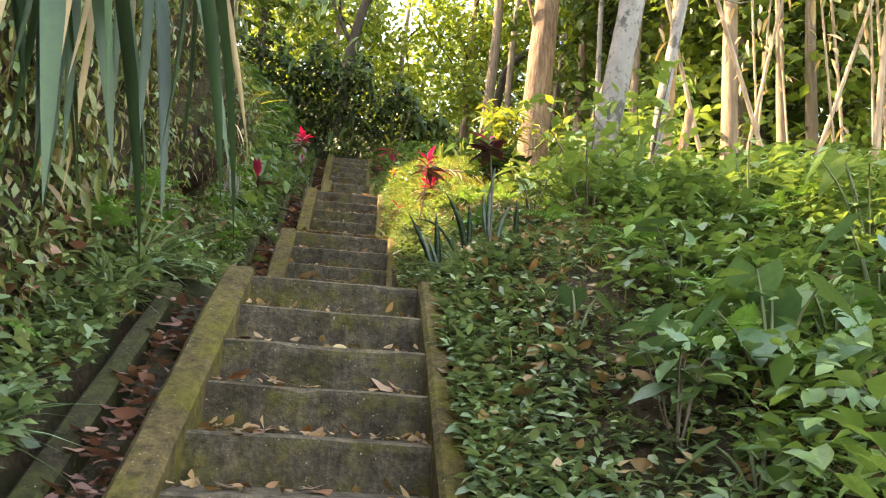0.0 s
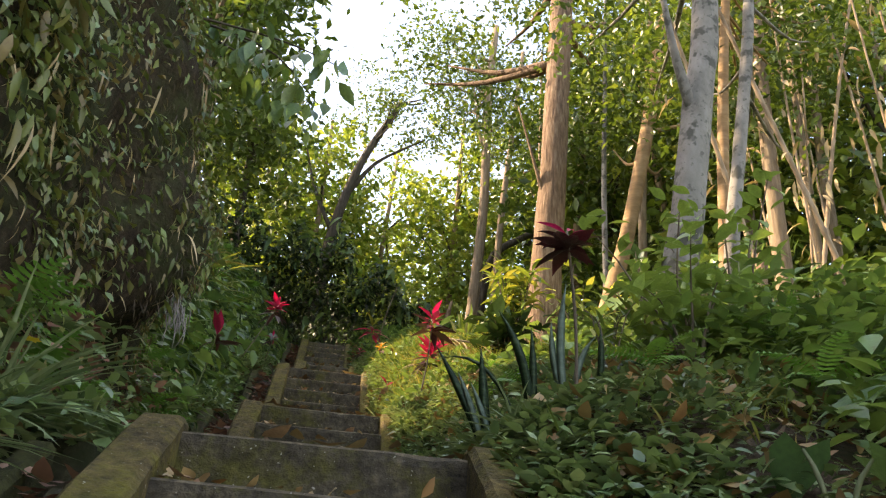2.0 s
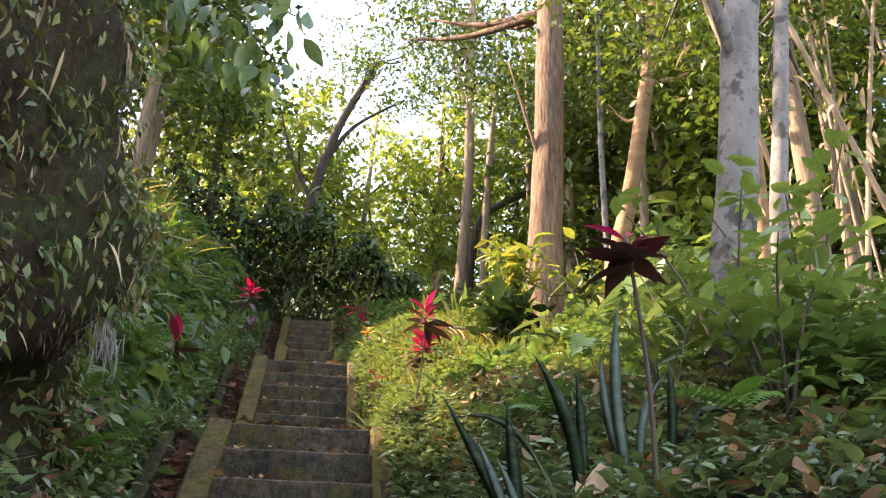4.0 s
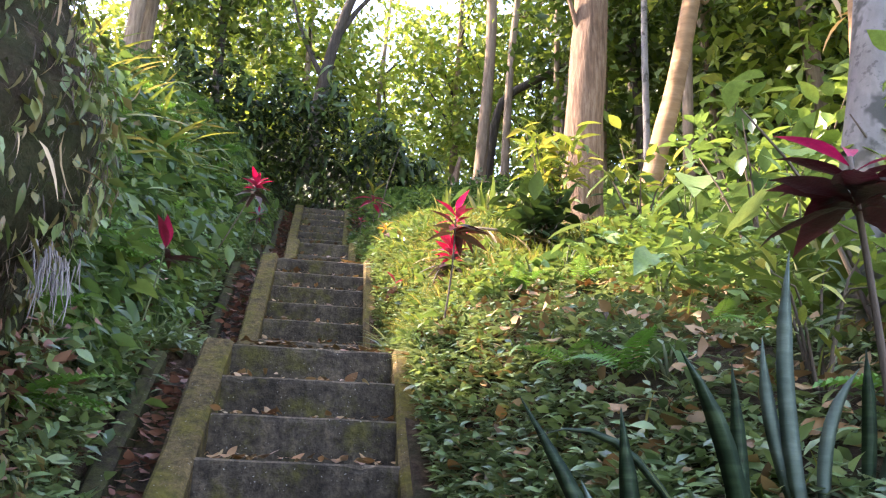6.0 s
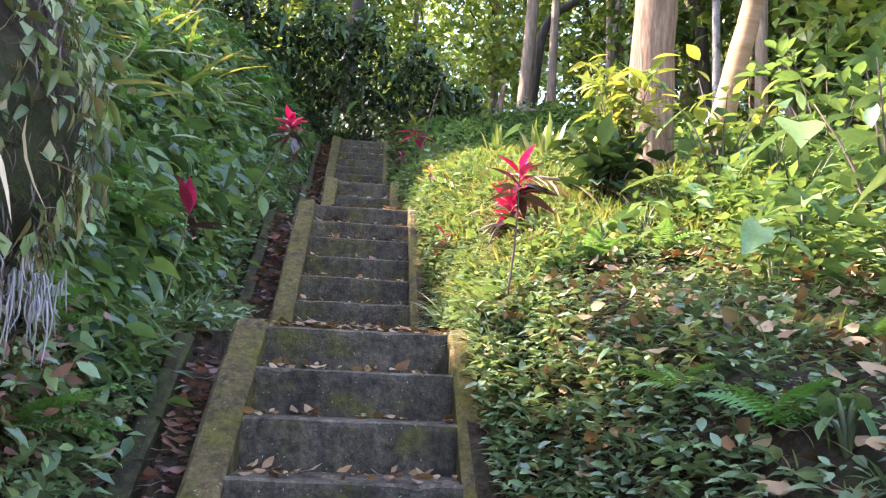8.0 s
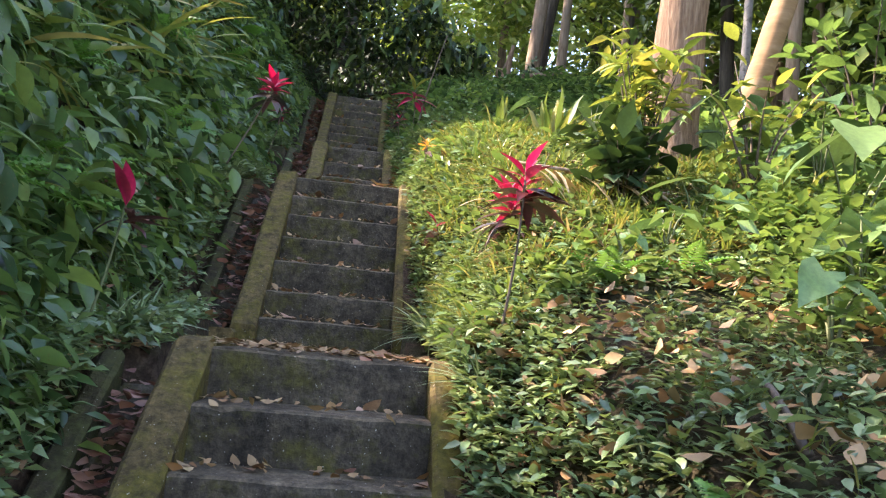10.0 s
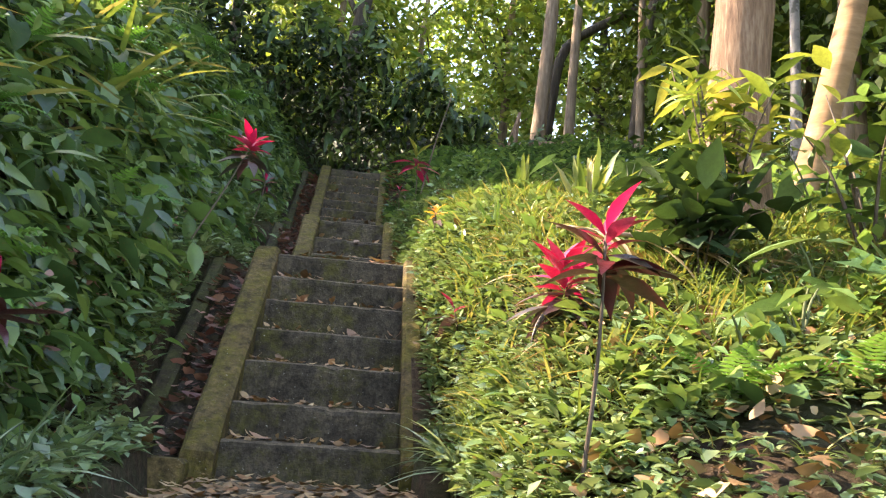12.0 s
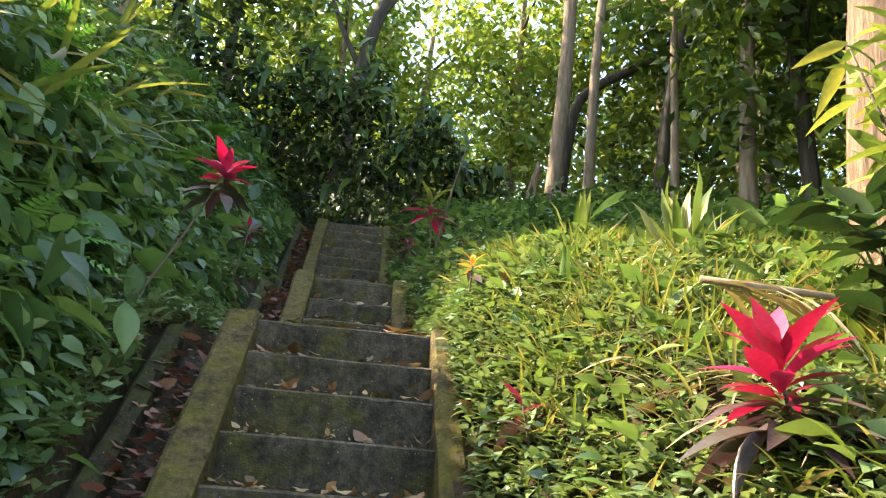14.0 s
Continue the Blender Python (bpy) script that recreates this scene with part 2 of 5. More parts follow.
M_BAMBOO = bark_material("pale_dry_cane", (0.14, 0.1, 0.06), (0.27, 0.2, 0.13), (0.42, 0.34, 0.24), stretch=(4, 4, 1), strength=0.2)
M_ROOT = bark_material("pale_hanging_root", (0.1, 0.085, 0.07), (0.24, 0.22, 0.2), (0.42, 0.4, 0.38), strength=0.3)

# ---- building helpers ----


def mesh_object(name, verts, faces, mat, parent=None, smooth=True):
    me = bpy.data.meshes.new(name)
    me.from_pydata(verts, [], faces)
    me.materials.append(mat)
    if smooth:
        me.polygons.foreach_set("use_smooth", [True] * len(me.polygons))
    me.update()
    ob = new(name, me)
    ob.parent = parent
    return ob


def thing(name, at, label, category, group="", kind=""):
    ob = new(name)
    ob.location = at
    ob.empty_display_size = 0.1
    return tagged(ob, label, category, group, kind)


def blade(profile, fold=0.25, droop=0.25, curl=0.0):
    """A leaf one unit long along +y, rib lowered into a V, tip drooping: (vertices, faces). profile: half widths from base to tip, ends left out."""
    n = len(profile)
    v, f = [(0, 0, 0)], []
    for i, w in enumerate(profile):
        s = (i + 1) / (n + 1)
        z = -droop * s * s + curl * math.sin(s * 9)
        v += [(-w, s, z + fold * w), (0, s, z), (w, s, z + fold * w)]
    v.append((0, 1, -droop))
    f += [(0, 2, 1), (0, 3, 2)]
    for i in range(n - 1):
        a, b = 1 + 3 * i, 4 + 3 * i
        f += [(a, a + 1, b + 1, b), (a + 1, a + 2, b + 2, b + 1)]
    a, t = 1 + 3 * (n - 1), 1 + 3 * n
    f += [(a, a + 1, t), (a + 1, a + 2, t)]
    return np.array(v, float), f


OVATE = blade([0.17, 0.25, 0.24, 0.13], 0.3, 0.22, 0.012)
BROAD = blade([0.19, 0.26, 0.15], 0.3, 0.22)
LEAFLET = blade([0.23, 0.2], 0.3, 0.2)
SMALL = blade([0.26], 0.35, 0.15)
LANCE = blade([0.1, 0.11, 0.07], 0.35, 0.35)
STRAP = blade([0.035, 0.04, 0.04, 0.035, 0.022], 0.4, 0.75)
GRASSY = blade([0.03, 0.03, 0.018], 0.4, 0.5)
UPRIGHT = blade([0.05, 0.065, 0.06, 0.04], 0.45, 0.12, 0.02)
HANG = blade([0.018, 0.03, 0.034, 0.03, 0.018], 0.3, 0.12)
CORDY = blade([0.06, 0.115, 0.13, 0.1, 0.055], 0.3, 0.4)
HEART = (np.array([(0, 0, 0), (-0.3, -0.22, 0.03), (-0.42, 0.1, 0.05), (-0.33, 0.45, 0.0), (-0.15, 0.75, -0.1), (0, 1, -0.24),
                   (0.15, 0.75, -0.1), (0.33, 0.45, 0.0), (0.42, 0.1, 0.05), (0.3, -0.22, 0.03), (0, 0.4, -0.06), (0, 0.72, -0.13)], float),
         [(0, 2, 1), (0, 3, 2), (0, 10, 3), (10, 4, 3), (10, 11, 4), (11, 5, 4), (0, 9, 8), (0, 8, 7), (0, 7, 10), (10, 7, 6), (10, 6, 11), (11, 6, 5)])
PADDLE = blade([0.09, 0.16, 0.18, 0.14, 0.07], 0.25, 0.36, 0.02)
DRY = blade([0.2, 0.27, 0.18], -0.18, -0.12, 0.025)


def turns(yaw, pitch, roll):
    """Rotation matrices: blade along the heading yaw (0 is +y, clockwise), raised by pitch, turned by roll about itself (radians)."""
    cy, sy, cp, sp, cr, sr = np.cos(yaw), np.sin(yaw), np.cos(pitch), np.sin(pitch), np.cos(roll), np.sin(roll)
    fwd = np.stack([sy * cp, cy * cp, sp], -1)
    side = np.stack([cy, -sy, np.zeros_like(cy)], -1)
    up = np.cross(side, fwd)
    s2 = side * cr[:, None] + up * sr[:, None]
    u2 = -side * sr[:, None] + up * cr[:, None]
    return np.stack([s2, fwd, u2], -1)


def leaves(name, shape, at, yaw, pitch, roll, length, mat, parent=None, width=1.0):
    """Many blades of one shape, joined in one mesh."""
    tv, tf = shape
    n = len(at)
    size = np.broadcast_to(np.asarray(length, float), (n,))
    wide = np.broadcast_to(np.asarray(width, float), (n,))
    v = tv[None] * size[:, None, None] * np.stack([wide, np.ones(n), np.ones(n)], -1)[:, None, :]
    v = np.einsum("nij,nkj->nki", turns(np.asarray(yaw, float), np.asarray(pitch, float), np.asarray(roll, float)), v) + np.asarray(at, float)[:, None]
    k = len(tv)
    counts = np.array([len(f) for f in tf])
    flat = np.concatenate([np.array(f) for f in tf])
    loops = (flat[None] + (np.arange(n) * k)[:, None]).ravel()
    starts1 = np.concatenate([[0], np.cumsum(counts)[:-1]])
    starts = (starts1[None] + (np.arange(n) * len(flat))[:, None]).ravel()
    me = bpy.data.meshes.new(name)
    me.vertices.add(n * k)
    me.vertices.foreach_set("co", v.astype(np.float32).ravel())
    me.loops.add(len(loops))
    me.loops.foreach_set("vertex_index", loops.astype(np.int32))
    me.polygons.add(len(starts))
    me.polygons.foreach_set("loop_start", starts.astype(np.int32))
    me.polygons.foreach_set("use_smooth", np.ones(len(starts), bool))
    me.update(calc_edges=True)
    me.materials.append(mat)
    ob = new(name, me)
    ob.parent = parent
    return ob


def tube_data(points, radii, sides=10, rough=0.0, seed=0.0):
    """A tapered tube along points: (vertices, faces)."""
    pts = [Vector(p) for p in points]
    v, f = [], []
    ref = Vector((1, 0.13, 0))
    for i, p in enumerate(pts):
        d = (pts[min(i + 1, len(pts) - 1)] - pts[max(i - 1, 0)]).normalized()
        s = (ref - d * ref.dot(d)).normalized()
        u = d.cross(s)
        for k in range(sides):
            a = 2 * math.pi * k / sides
            r = radii[i]
            if rough:
                r *= 1 + rough * noise.noise((math.cos(a) * 2 + seed, math.sin(a) * 2, i * 0.45 + seed))
            v.append(p + (s * math.cos(a) + u * math.sin(a)) * r)
    for i in range(len(pts) - 1):
        for k in range(sides):
            a, b = i * sides + k, i * sides + (k + 1) % sides
            f.append((a, b, b + sides, a + sides))
    f.append(tuple(range(sides - 1, -1, -1)))
    f.append(tuple(range((len(pts) - 1) * sides, len(pts) * sides)))
    return v, f


def tube(name, points, radii, mat, parent=None, sides=10, rough=0.0, seed=0.0):
    v, f = tube_data(points, radii, sides, rough, seed)
    return mesh_object(name, v, f, mat, parent)


def smooth_path(points, n):
    """n points along a Catmull-Rom curve through the given ones."""
    p = [Vector(q) for q in points]
    p = [p[0] * 2 - p[1]] + p + [p[-1] * 2 - p[-2]]
    out = []
    for i in range(n):
        s = i / (n - 1) * (len(p) - 3)
        k = min(int(s), len(p) - 4)
        t = s - k
        a, b, c, d = p[k:k + 4]
        out.append(0.5 * (2 * b + (c - a) * t + (2 * a - 5 * b + 4 * c - d) * t * t + (3 * b - a - 3 * c + d) * t ** 3))
    return out


# ---- the lie of the land ----
SR_Y = (-40, 0.6, 4.63, 8.46, 11.9, 14.5, 19.4, 24, 60)
SR_Z = (-6, -0.37, 1.98, 3.2, 4.74, 5.73, 7.97, 8.9, 13)


def hill(y):
    """Height of the hillside along the stair."""
    return np.interp(y, SR_Y, SR_Z)


def right_edge(y):
    return np.interp(y, (0, 4.6, 8, 11.5, 14.5, 19.4), (1.24, 1.24, 1.17, 1.075, 0.93, 0.845))


def lump(x, y, s):
    return (np.sin(x * 1.7 * s + 1.3) * np.cos(y * 1.3 * s + 0.4) + 0.6 * np.sin(x * 3.1 * s + y * 2.3 * s) + 0.4 * np.cos(y * 4.7 * s - x * 3.9 * s)) / 2


def kerb_line(y):
    """Height of the soil where it meets the right-hand edging."""
    return np.interp(y, (-40, 0.6, 4.63, 5.2, 6.9, 8.4, 9.0, 10.2, 11.9, 12.4, 13.3, 14.5, 15.0, 16.7, 19.4, 24, 60), (-6, -0.37, 1.98, 2.08, 2.22, 3.19, 3.25, 3.42, 4.74, 4.8, 4.94, 5.72, 5.77, 5.97, 7.97, 8.9, 13))


def ground_right(x, y):
    d = np.maximum(x - right_edge(y), 0)
    s = np.clip(d / 0.6, 0, 1)
    raised = np.interp(y, (3.4, 4.6, 5.6, 7.5, 9.2, 13.5, 16), (0.0, 0.14, 0.14, 0.1, 0.2, 0.22, 0.1)) * np.clip(d / 0.25, 0, 1)
    near = kerb_line(y)
    z = near + 0.01 + raised + (hill(y) - near) * s * s * (3 - 2 * s) + 0.42 * np.minimum(d, 0.5) * s + 0.13 * np.clip(d - 0.5, 0, 3.2) - 0.22 * np.clip(d - 4.0, 0, 30)
    return z + 0.09 * lump(x, y, 1.0) * np.minimum(d * 1.5, 1)


FLIGHTS = {
    # left and right inner faces, z at the foot, (y, z) of each step's front edge
    "lower": (0.18, 1.1, -0.54, [(0.95 + 0.335 * i, -0.33 + 0.209 * i) for i in range(7)] + [(3.28, 1.12), (3.56, 1.32), (3.85, 1.53), (4.21, 1.745), (4.54, 1.96)]),
    "second": (0.055, 1.03, 1.97, [(7.24, 2.25), (7.52, 2.493), (7.85, 2.732), (8.127, 2.967), (8.425, 3.195)]),
    "third": (0.0, 0.935, 3.18, [(10.4, 3.4), (10.63, 3.61), (10.94, 3.86), (11.23, 4.092), (11.51, 4.326), (11.72, 4.53), (11.937, 4.742)]),
    "fourth": (0.08, 0.79, 4.75, [(13.6, 4.97), (13.92, 5.21), (14.22, 5.45), (14.565, 5.735)]),
    "top": (-0.155, 0.705, 5.73, [(16.9 + 0.277 * i, 5.96 + 0.2233 * i) for i in range(10)]),
}
LANDING_END = {"lower": 7.26, "second": 10.42, "third": 13.62, "fourth": 16.93, "top": 21.5}


def bank_foot(y):
    return np.interp(y, (-6, 3.5, 4.8, 5.6, 6.1, 6.7, 7.6, 8.6, 11, 14, 19, 23), (-0.8, -0.78, -0.7, -0.58, -0.46, -0.46, -0.68, -0.8, -0.86, -0.86, -0.95, -1.0))


def bank_x(y, h):
    """The face of the bank to the left of the stair, at height h above its foot."""
    steep = np.interp(y, (-6, 6.3, 8.6, 11, 24), (0.1, 0.1, 0.5, 0.62, 0.55))
    bulge = 0.34 * np.exp(-((y - 6.35) / 0.5) ** 2) * np.exp(-((h - 1.35) / 0.5) ** 2) + 0.16 * np.exp(-((h - 2.3) / 0.9) ** 2) * np.interp(y, (5, 6.2, 7.5), (1, 1, 0))
    under = -0.7 * np.exp(-((y - 6.4) / 0.42) ** 2) * np.exp(-((h - 0.55) / 0.27) ** 2)
    shoulder = -0.2 * np.interp(y, (7.6, 9.5), (0, 1)) * np.maximum(h - 1.1, 0) ** 2
    far = np.interp(y, (7.8, 9.5), (0, 1)) * np.minimum(h, 1)
    return bank_foot(y) - steep * h + far * (0.22 * lump(y * 1.1, h * 1.2, 1.0) + 0.12 * lump(y * 2.3, h * 2.6, 1.0)) + bulge + under + shoulder + 0.1 * lump(y * 1.3, h * 1.6, 1.0) * np.minimum(h + 0.2, 1) + 0.05 * lump(h * 3, y * 3.1, 1.0)


def bank_height(y):
    return np.interp(y, (-6, 6, 7.5, 9, 12, 16, 24), (4.4, 4.3, 3.9, 3.4, 3.3, 3.2, 3.4))


def bank_base(y):
    return hill(y) - 0.25 - 0.2 * np.interp(y, (5, 7, 8.4), (0, 1, 0))


# ---- ground ----
def build_ground():
    us = np.concatenate([np.linspace(-300, -12, 10), np.linspace(-10, -3, 8), np.linspace(-2.6, -1.75, 7), [-1.7, -1.62, -1.5, -1.4, -1.32], np.linspace(-1.2, -0.13, 8), [-0.1, -0.05, 0.0], np.linspace(0.08, 7, 66), np.linspace(8, 40, 20), np.linspace(60, 300, 6)])
    ys = np.concatenate([np.linspace(-300, -10, 8), np.linspace(-8, 24, 200), np.linspace(26, 70, 20), np.linspace(90, 400, 6)])
    U, Y = np.meshgrid(us, ys)
    X = U + right_edge(Y)
    xs = us
    Z = ground_right(X, np.clip(Y, -60, 70))
    inner = U < -0.11
    stair = np.interp(Y, (-40, 0.6, 0.9, 4.63, 7.29, 8.46, 10.5, 11.9, 13.6, 14.5, 16.9, 19.4, 24, 60), (-6, -0.6, -0.6, 1.75, 1.75, 2.85, 2.95, 4.3, 4.5, 5.35, 5.45, 7.75, 8.5, 13)) - 0.12
    Z = np.where(inner, stair, Z - 0.09 * (U < 0.005))
    Z = np.where(U < -1.65, kerb_line(Y) - 0.1, Z)
    flat = ((Y > 4.75) & (Y < 7.0)) | ((Y > 8.6) & (Y < 10.2)) | ((Y > 12.05) & (Y < 13.3)) | ((Y > 14.65) & (Y < 16.6))
    Z = np.where(flat & (U < -1.34), kerb_line(Y) - 0.06, Z)
    behind = bank_foot(Y) - 0.55 - X
    rise = np.clip(behind / 1.9, 0, 1) * bank_height(Y) + np.clip(behind - 2.5, 0, 60) * 0.12
    Z = np.where(behind > 0, bank_base(Y) - 0.2 + rise, Z)
    Z = np.clip(Z, -12, 22)
    nx, ny = len(xs), len(ys)
    faces = [(j * nx + i, j * nx + i + 1, (j + 1) * nx + i + 1, (j + 1) * nx + i) for j in range(ny - 1) for i in range(nx - 1)]
    ob = mesh_object("ground", np.stack([X, Y, Z], -1).reshape(-1, 3).tolist(), faces, M_SOIL)
    tagged(ob, "brown hillside soil strewn with leaf litter", "ground", kind="structure")


def build_bank():
    ys, hs = np.concatenate([np.linspace(-6, 5, 60), np.linspace(5.08, 7.8, 46), np.linspace(7.95, 24, 100)]), np.linspace(-0.3, 1, 64)
    v, f = [], []
    for y in ys:
        H = float(bank_height(y))
        for s in hs:
            h = s * H
            v.append((float(bank_x(y, h)), float(y), float(bank_base(y) + h)))
    for j in range(len(ys) - 1):
        for i in range(len(hs) - 1):
            a = j * len(hs) + i
            f.append((a, a + len(hs), a + len(hs) + 1, a + 1))
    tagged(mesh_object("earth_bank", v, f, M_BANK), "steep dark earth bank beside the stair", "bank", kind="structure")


build_ground()
build_bank()


# ---- the stair ----
def step_mesh(x0, x1, y0, y1, z0, z1, seed):
    """One step with a worn, slightly chipped front edge."""
    n = 14
    v, f = [], []
    for i in range(n + 1):
        s = i / n
        x = x0 + (x1 - x0) * s
        a = noise.noise((x * 3 + seed, seed * 1.7, 0)) * 0.012
        chip = max(0.0, noise.noise((x * 6 + seed * 3.1, 5.2, seed)) - 0.25) * 0.06
        w = a * 0.6
        v += [(x, y0 + 0.012 + a, z0 - 0.04), (x, y0 + a, z1 - 0.035 - chip), (x, y0 + 0.004 + a + chip * 0.4, z1 - 0.012 - chip + w),
              (x, y0 + 0.02 + a + chip, z1 - 0.002 + w), (x, y1 + 0.02, z1 + 0.004), (x, y1 + 0.02, z0 - 0.04)]
    for i in range(n):
        a, b = i * 6, i * 6 + 6
        for k in range(6):
            k2 = (k + 1) % 6
            f.append((a + k, b + k, b + k2, a + k2))
    f += [tuple(range(5, -1, -1)), tuple(range(n * 6, n * 6 + 6))]
    return v, f


def sloped_beam(name, x0, x1, line, depth, parent, seed, mat=None, label=""):
    """A cast edging that follows a broken line of (y, z) points, with softened, uneven top edges."""
    pts = []
    for (ya, za), (yb, zb) in zip(line, line[1:]):
        n = max(2, int(math.hypot(yb - ya, zb - za) / 0.14))
        pts += [(ya + (yb - ya) * i / n, za + (zb - za) * i / n) for i in range(n)]
    pts.append(line[-1])
    v, f = [], []
    for y, z in pts:
        q = noise.noise((y * 2.3, seed, 1.1)) * 0.012
        r = noise.noise((y * 5.3, seed, 7.1)) * 0.008
        v += [(x0 + q, y, z - depth), (x0 + q, y, z - 0.025 + r), (x0 + 0.02 + q, y, z + r), (x1 - 0.02 + r, y, z - r), (x1 + r, y, z - 0.022), (x1 + r, y, z - depth)]
    for i in range(len(pts) - 1):
        a, b = i * 6, i * 6 + 6
        for k in range(6):
            k2 = (k + 1) % 6
            f.append((a + k, a + k2, b + k2, b + k))
    f += [tuple(range(6)), tuple(range(len(v) - 1, len(v) - 7, -1))]
    return tagged(mesh_object(name, v, f, mat or M_CURB, parent, smooth=False), label)


def build_flight(key, seed):
    xl, xr, foot, edges = FLIGHTS[key]
    root = thing("stair_" + key, (0, 0, 0), "worn mossy concrete stair flight climbing the hillside", "stairs", kind="structure")
    zs = [foot] + [z for _, z in edges]
    for i, (y, z) in enumerate(edges):
        back = edges[i + 1][0] if i + 1 < len(edges) else LANDING_END[key]
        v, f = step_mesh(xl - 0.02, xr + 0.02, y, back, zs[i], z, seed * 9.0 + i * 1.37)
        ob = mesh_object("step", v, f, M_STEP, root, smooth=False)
        # nosing bevels and tread tops take the paler concrete, all other faces the darker
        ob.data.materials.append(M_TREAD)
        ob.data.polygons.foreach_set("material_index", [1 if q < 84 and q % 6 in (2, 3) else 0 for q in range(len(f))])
    (ya, za), (yb, zb) = edges[0], edges[-1]
    slope = (zb - za) / (yb - ya)
    up = 0.02 if key == "second" else 0.04
    line = [(ya - 0.12, za + up - 0.12 * slope), (yb, zb + up), (yb + 0.12, zb + up + 0.02)]
    sloped_beam("kerb", xl - (0.15 if key == "lower" else 0.17), xl, line, 0.5, root, seed + 0.3, label="mossy concrete edging beside the steps")
    sloped_beam("kerb", xr, xr + 0.13, line, 0.5, root, seed + 0.9, label="mossy concrete edging beside the steps")
    drain = [(ya - 0.3, za - 0.3 * slope - 0.05), (yb + 0.1, zb)]
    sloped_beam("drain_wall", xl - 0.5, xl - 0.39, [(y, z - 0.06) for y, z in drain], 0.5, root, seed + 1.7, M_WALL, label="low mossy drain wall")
    sloped_beam("drain_floor", xl - 0.39, xl - 0.148, [(y, z - 0.2) for y, z in drain], 0.2, root, seed + 2.3, M_STEP)
    # edging along the landing
    ye = LANDING_END[key]
    if key != "top":
        sloped_beam("landing_kerb", xl - 0.5, xl - 0.17, [(ye - 0.3, zb + 0.1), (ye - 0.1, zb + 0.1)], 0.4, root, seed + 3.1)
    return root


for _i, _k in enumerate(FLIGHTS):
    build_flight(_k, _i + 1.0)


# ---- trees ----
def crown_leaves(name, centres, spread, per, size, mat, parent, droop=-0.3, shape=None, seed=1):
    g = np.random.default_rng(seed)
    c = np.repeat(np.asarray(centres, float), per, axis=0)
    n = len(c)
    at = c + g.normal(0, 1, (n, 3)) * spread * np.array([1, 1, 0.7])
    return leaves(name, shape or OVATE, at, g.uniform(0, 6.28, n), g.normal(droop, 0.5, n), g.normal(0, 0.7, n), g.uniform(0.6, 1.3, n) * size, mat, parent)


def clump_centres(g, middle, radius, n):
    p = g.normal(0, 1, (n, 3))
    p /= np.linalg.norm(p, axis=1)[:, None]
    return np.asarray(middle) + p * g.uniform(0.35, 1.0, (n, 1)) * np.asarray(radius)


def tree(label, path, r0, r1, bark, crown_at=(), crown_r=(2, 2, 1.5), clumps=40, leaf=0.16, leaf_mat=None, limbs=(), sides=14, rough=0.12, seed=1, per=26, group=""):
    g = np.random.default_rng(seed)
    base = Vector(path[0])
    root = thing("tree", base, label, "tree", group)
    pts = [p - base for p in smooth_path(path, 22)]
    radii = [r0 + (r1 - r0) * i / 21 + (0.35 * r0 * max(0, 1 - i / 2.5)) for i in range(22)]
    tube("trunk", pts, radii, bark, root, sides, rough, seed * 3.7)
    for i, (lp, lr) in enumerate(limbs):
        q = [Vector(p) - base for p in lp]
        s = smooth_path(q, 12)
        tube("limb", s, [lr * (1 - 0.7 * k / 11) for k in range(12)], bark, root, 8, 0.1, seed + i)
    for i, c in enumerate(crown_at):
        cc = clump_centres(g, Vector(c) - base, crown_r, clumps)
        crown_leaves("crown", cc, 0.34, per * 2, leaf * 0.85, leaf_mat or M_CANOPY, root, seed=seed * 11 + i, shape=SMALL)
        for k in range(0, min(len(cc), 14), 2):
            b = Vector(cc[k])
            a = min(pts, key=lambda p: abs(p.z - b.z + 0.9))
            m = (a + b) / 2 + Vector((0, 0, -0.2))
            s = smooth_path([a, m, b], 7)
            tube("branch", s, [r1 * 0.45 * (1 - 0.8 * j / 6) for j in range(7)], bark, root, 6)
    return root


def gz(x, y):
    return float(ground_right(np.float64(x), np.float64(y)))


tree("tall tree with red-brown fibrous bark among shrubs", [(3.18, 11.1, gz(3.18, 11.1) - 0.2), (3.18, 11.1, 5.8), (3.27, 11.1, 7.1), (3.38, 11.12, 9.0), (3.65, 11.2, 14)], 0.24, 0.17, M_BARK_RED, [(3.2, 13.2, 11.6), (3.6, 12, 14.5)], (3.0, 2.4, 1.7), 46, 0.15,
     limbs=[([(3.2, 11.05, 7.2), (3.0, 11.0, 7.9), (2.75, 10.95, 8.8)], 0.035)], sides=20, seed=3)
tree("leaning tree with smooth sunlit tan bark", [(4.12, 12.1, gz(4.12, 12.1) - 0.2), (4.25, 12.1, 5.6), (4.53, 12.1, 6.6), (4.84, 12.1, 7.7), (5.35, 12.1, 10.1), (5.8, 12.2, 12.5)], 0.15, 0.1, M_BARK_TAN, [(5.8, 13.0, 11.4)], (2.6, 2.2, 1.9), 50, 0.15, seed=4)
tree("slender grey-brown tree beyond the clearing", [(4.1, 22.5, gz(4.1, 22.5) - 0.3), (4.15, 22.5, 10.0), (4.3, 22.5, 12.2), (4.42, 22.5, 14.8), (4.4, 22.5, 18.4), (4.6, 22.6, 22)], 0.19, 0.12, M_BARK_GREY, [(4.8, 23.6, 19.5), (3.6, 23.4, 21)], (2.8, 2.2, 1.8), 40, 0.2,
     limbs=[([(4.4, 22.5, 16.2), (4.1, 22.5, 17.4), (3.9, 22.5, 19.0)], 0.07)], seed=5)
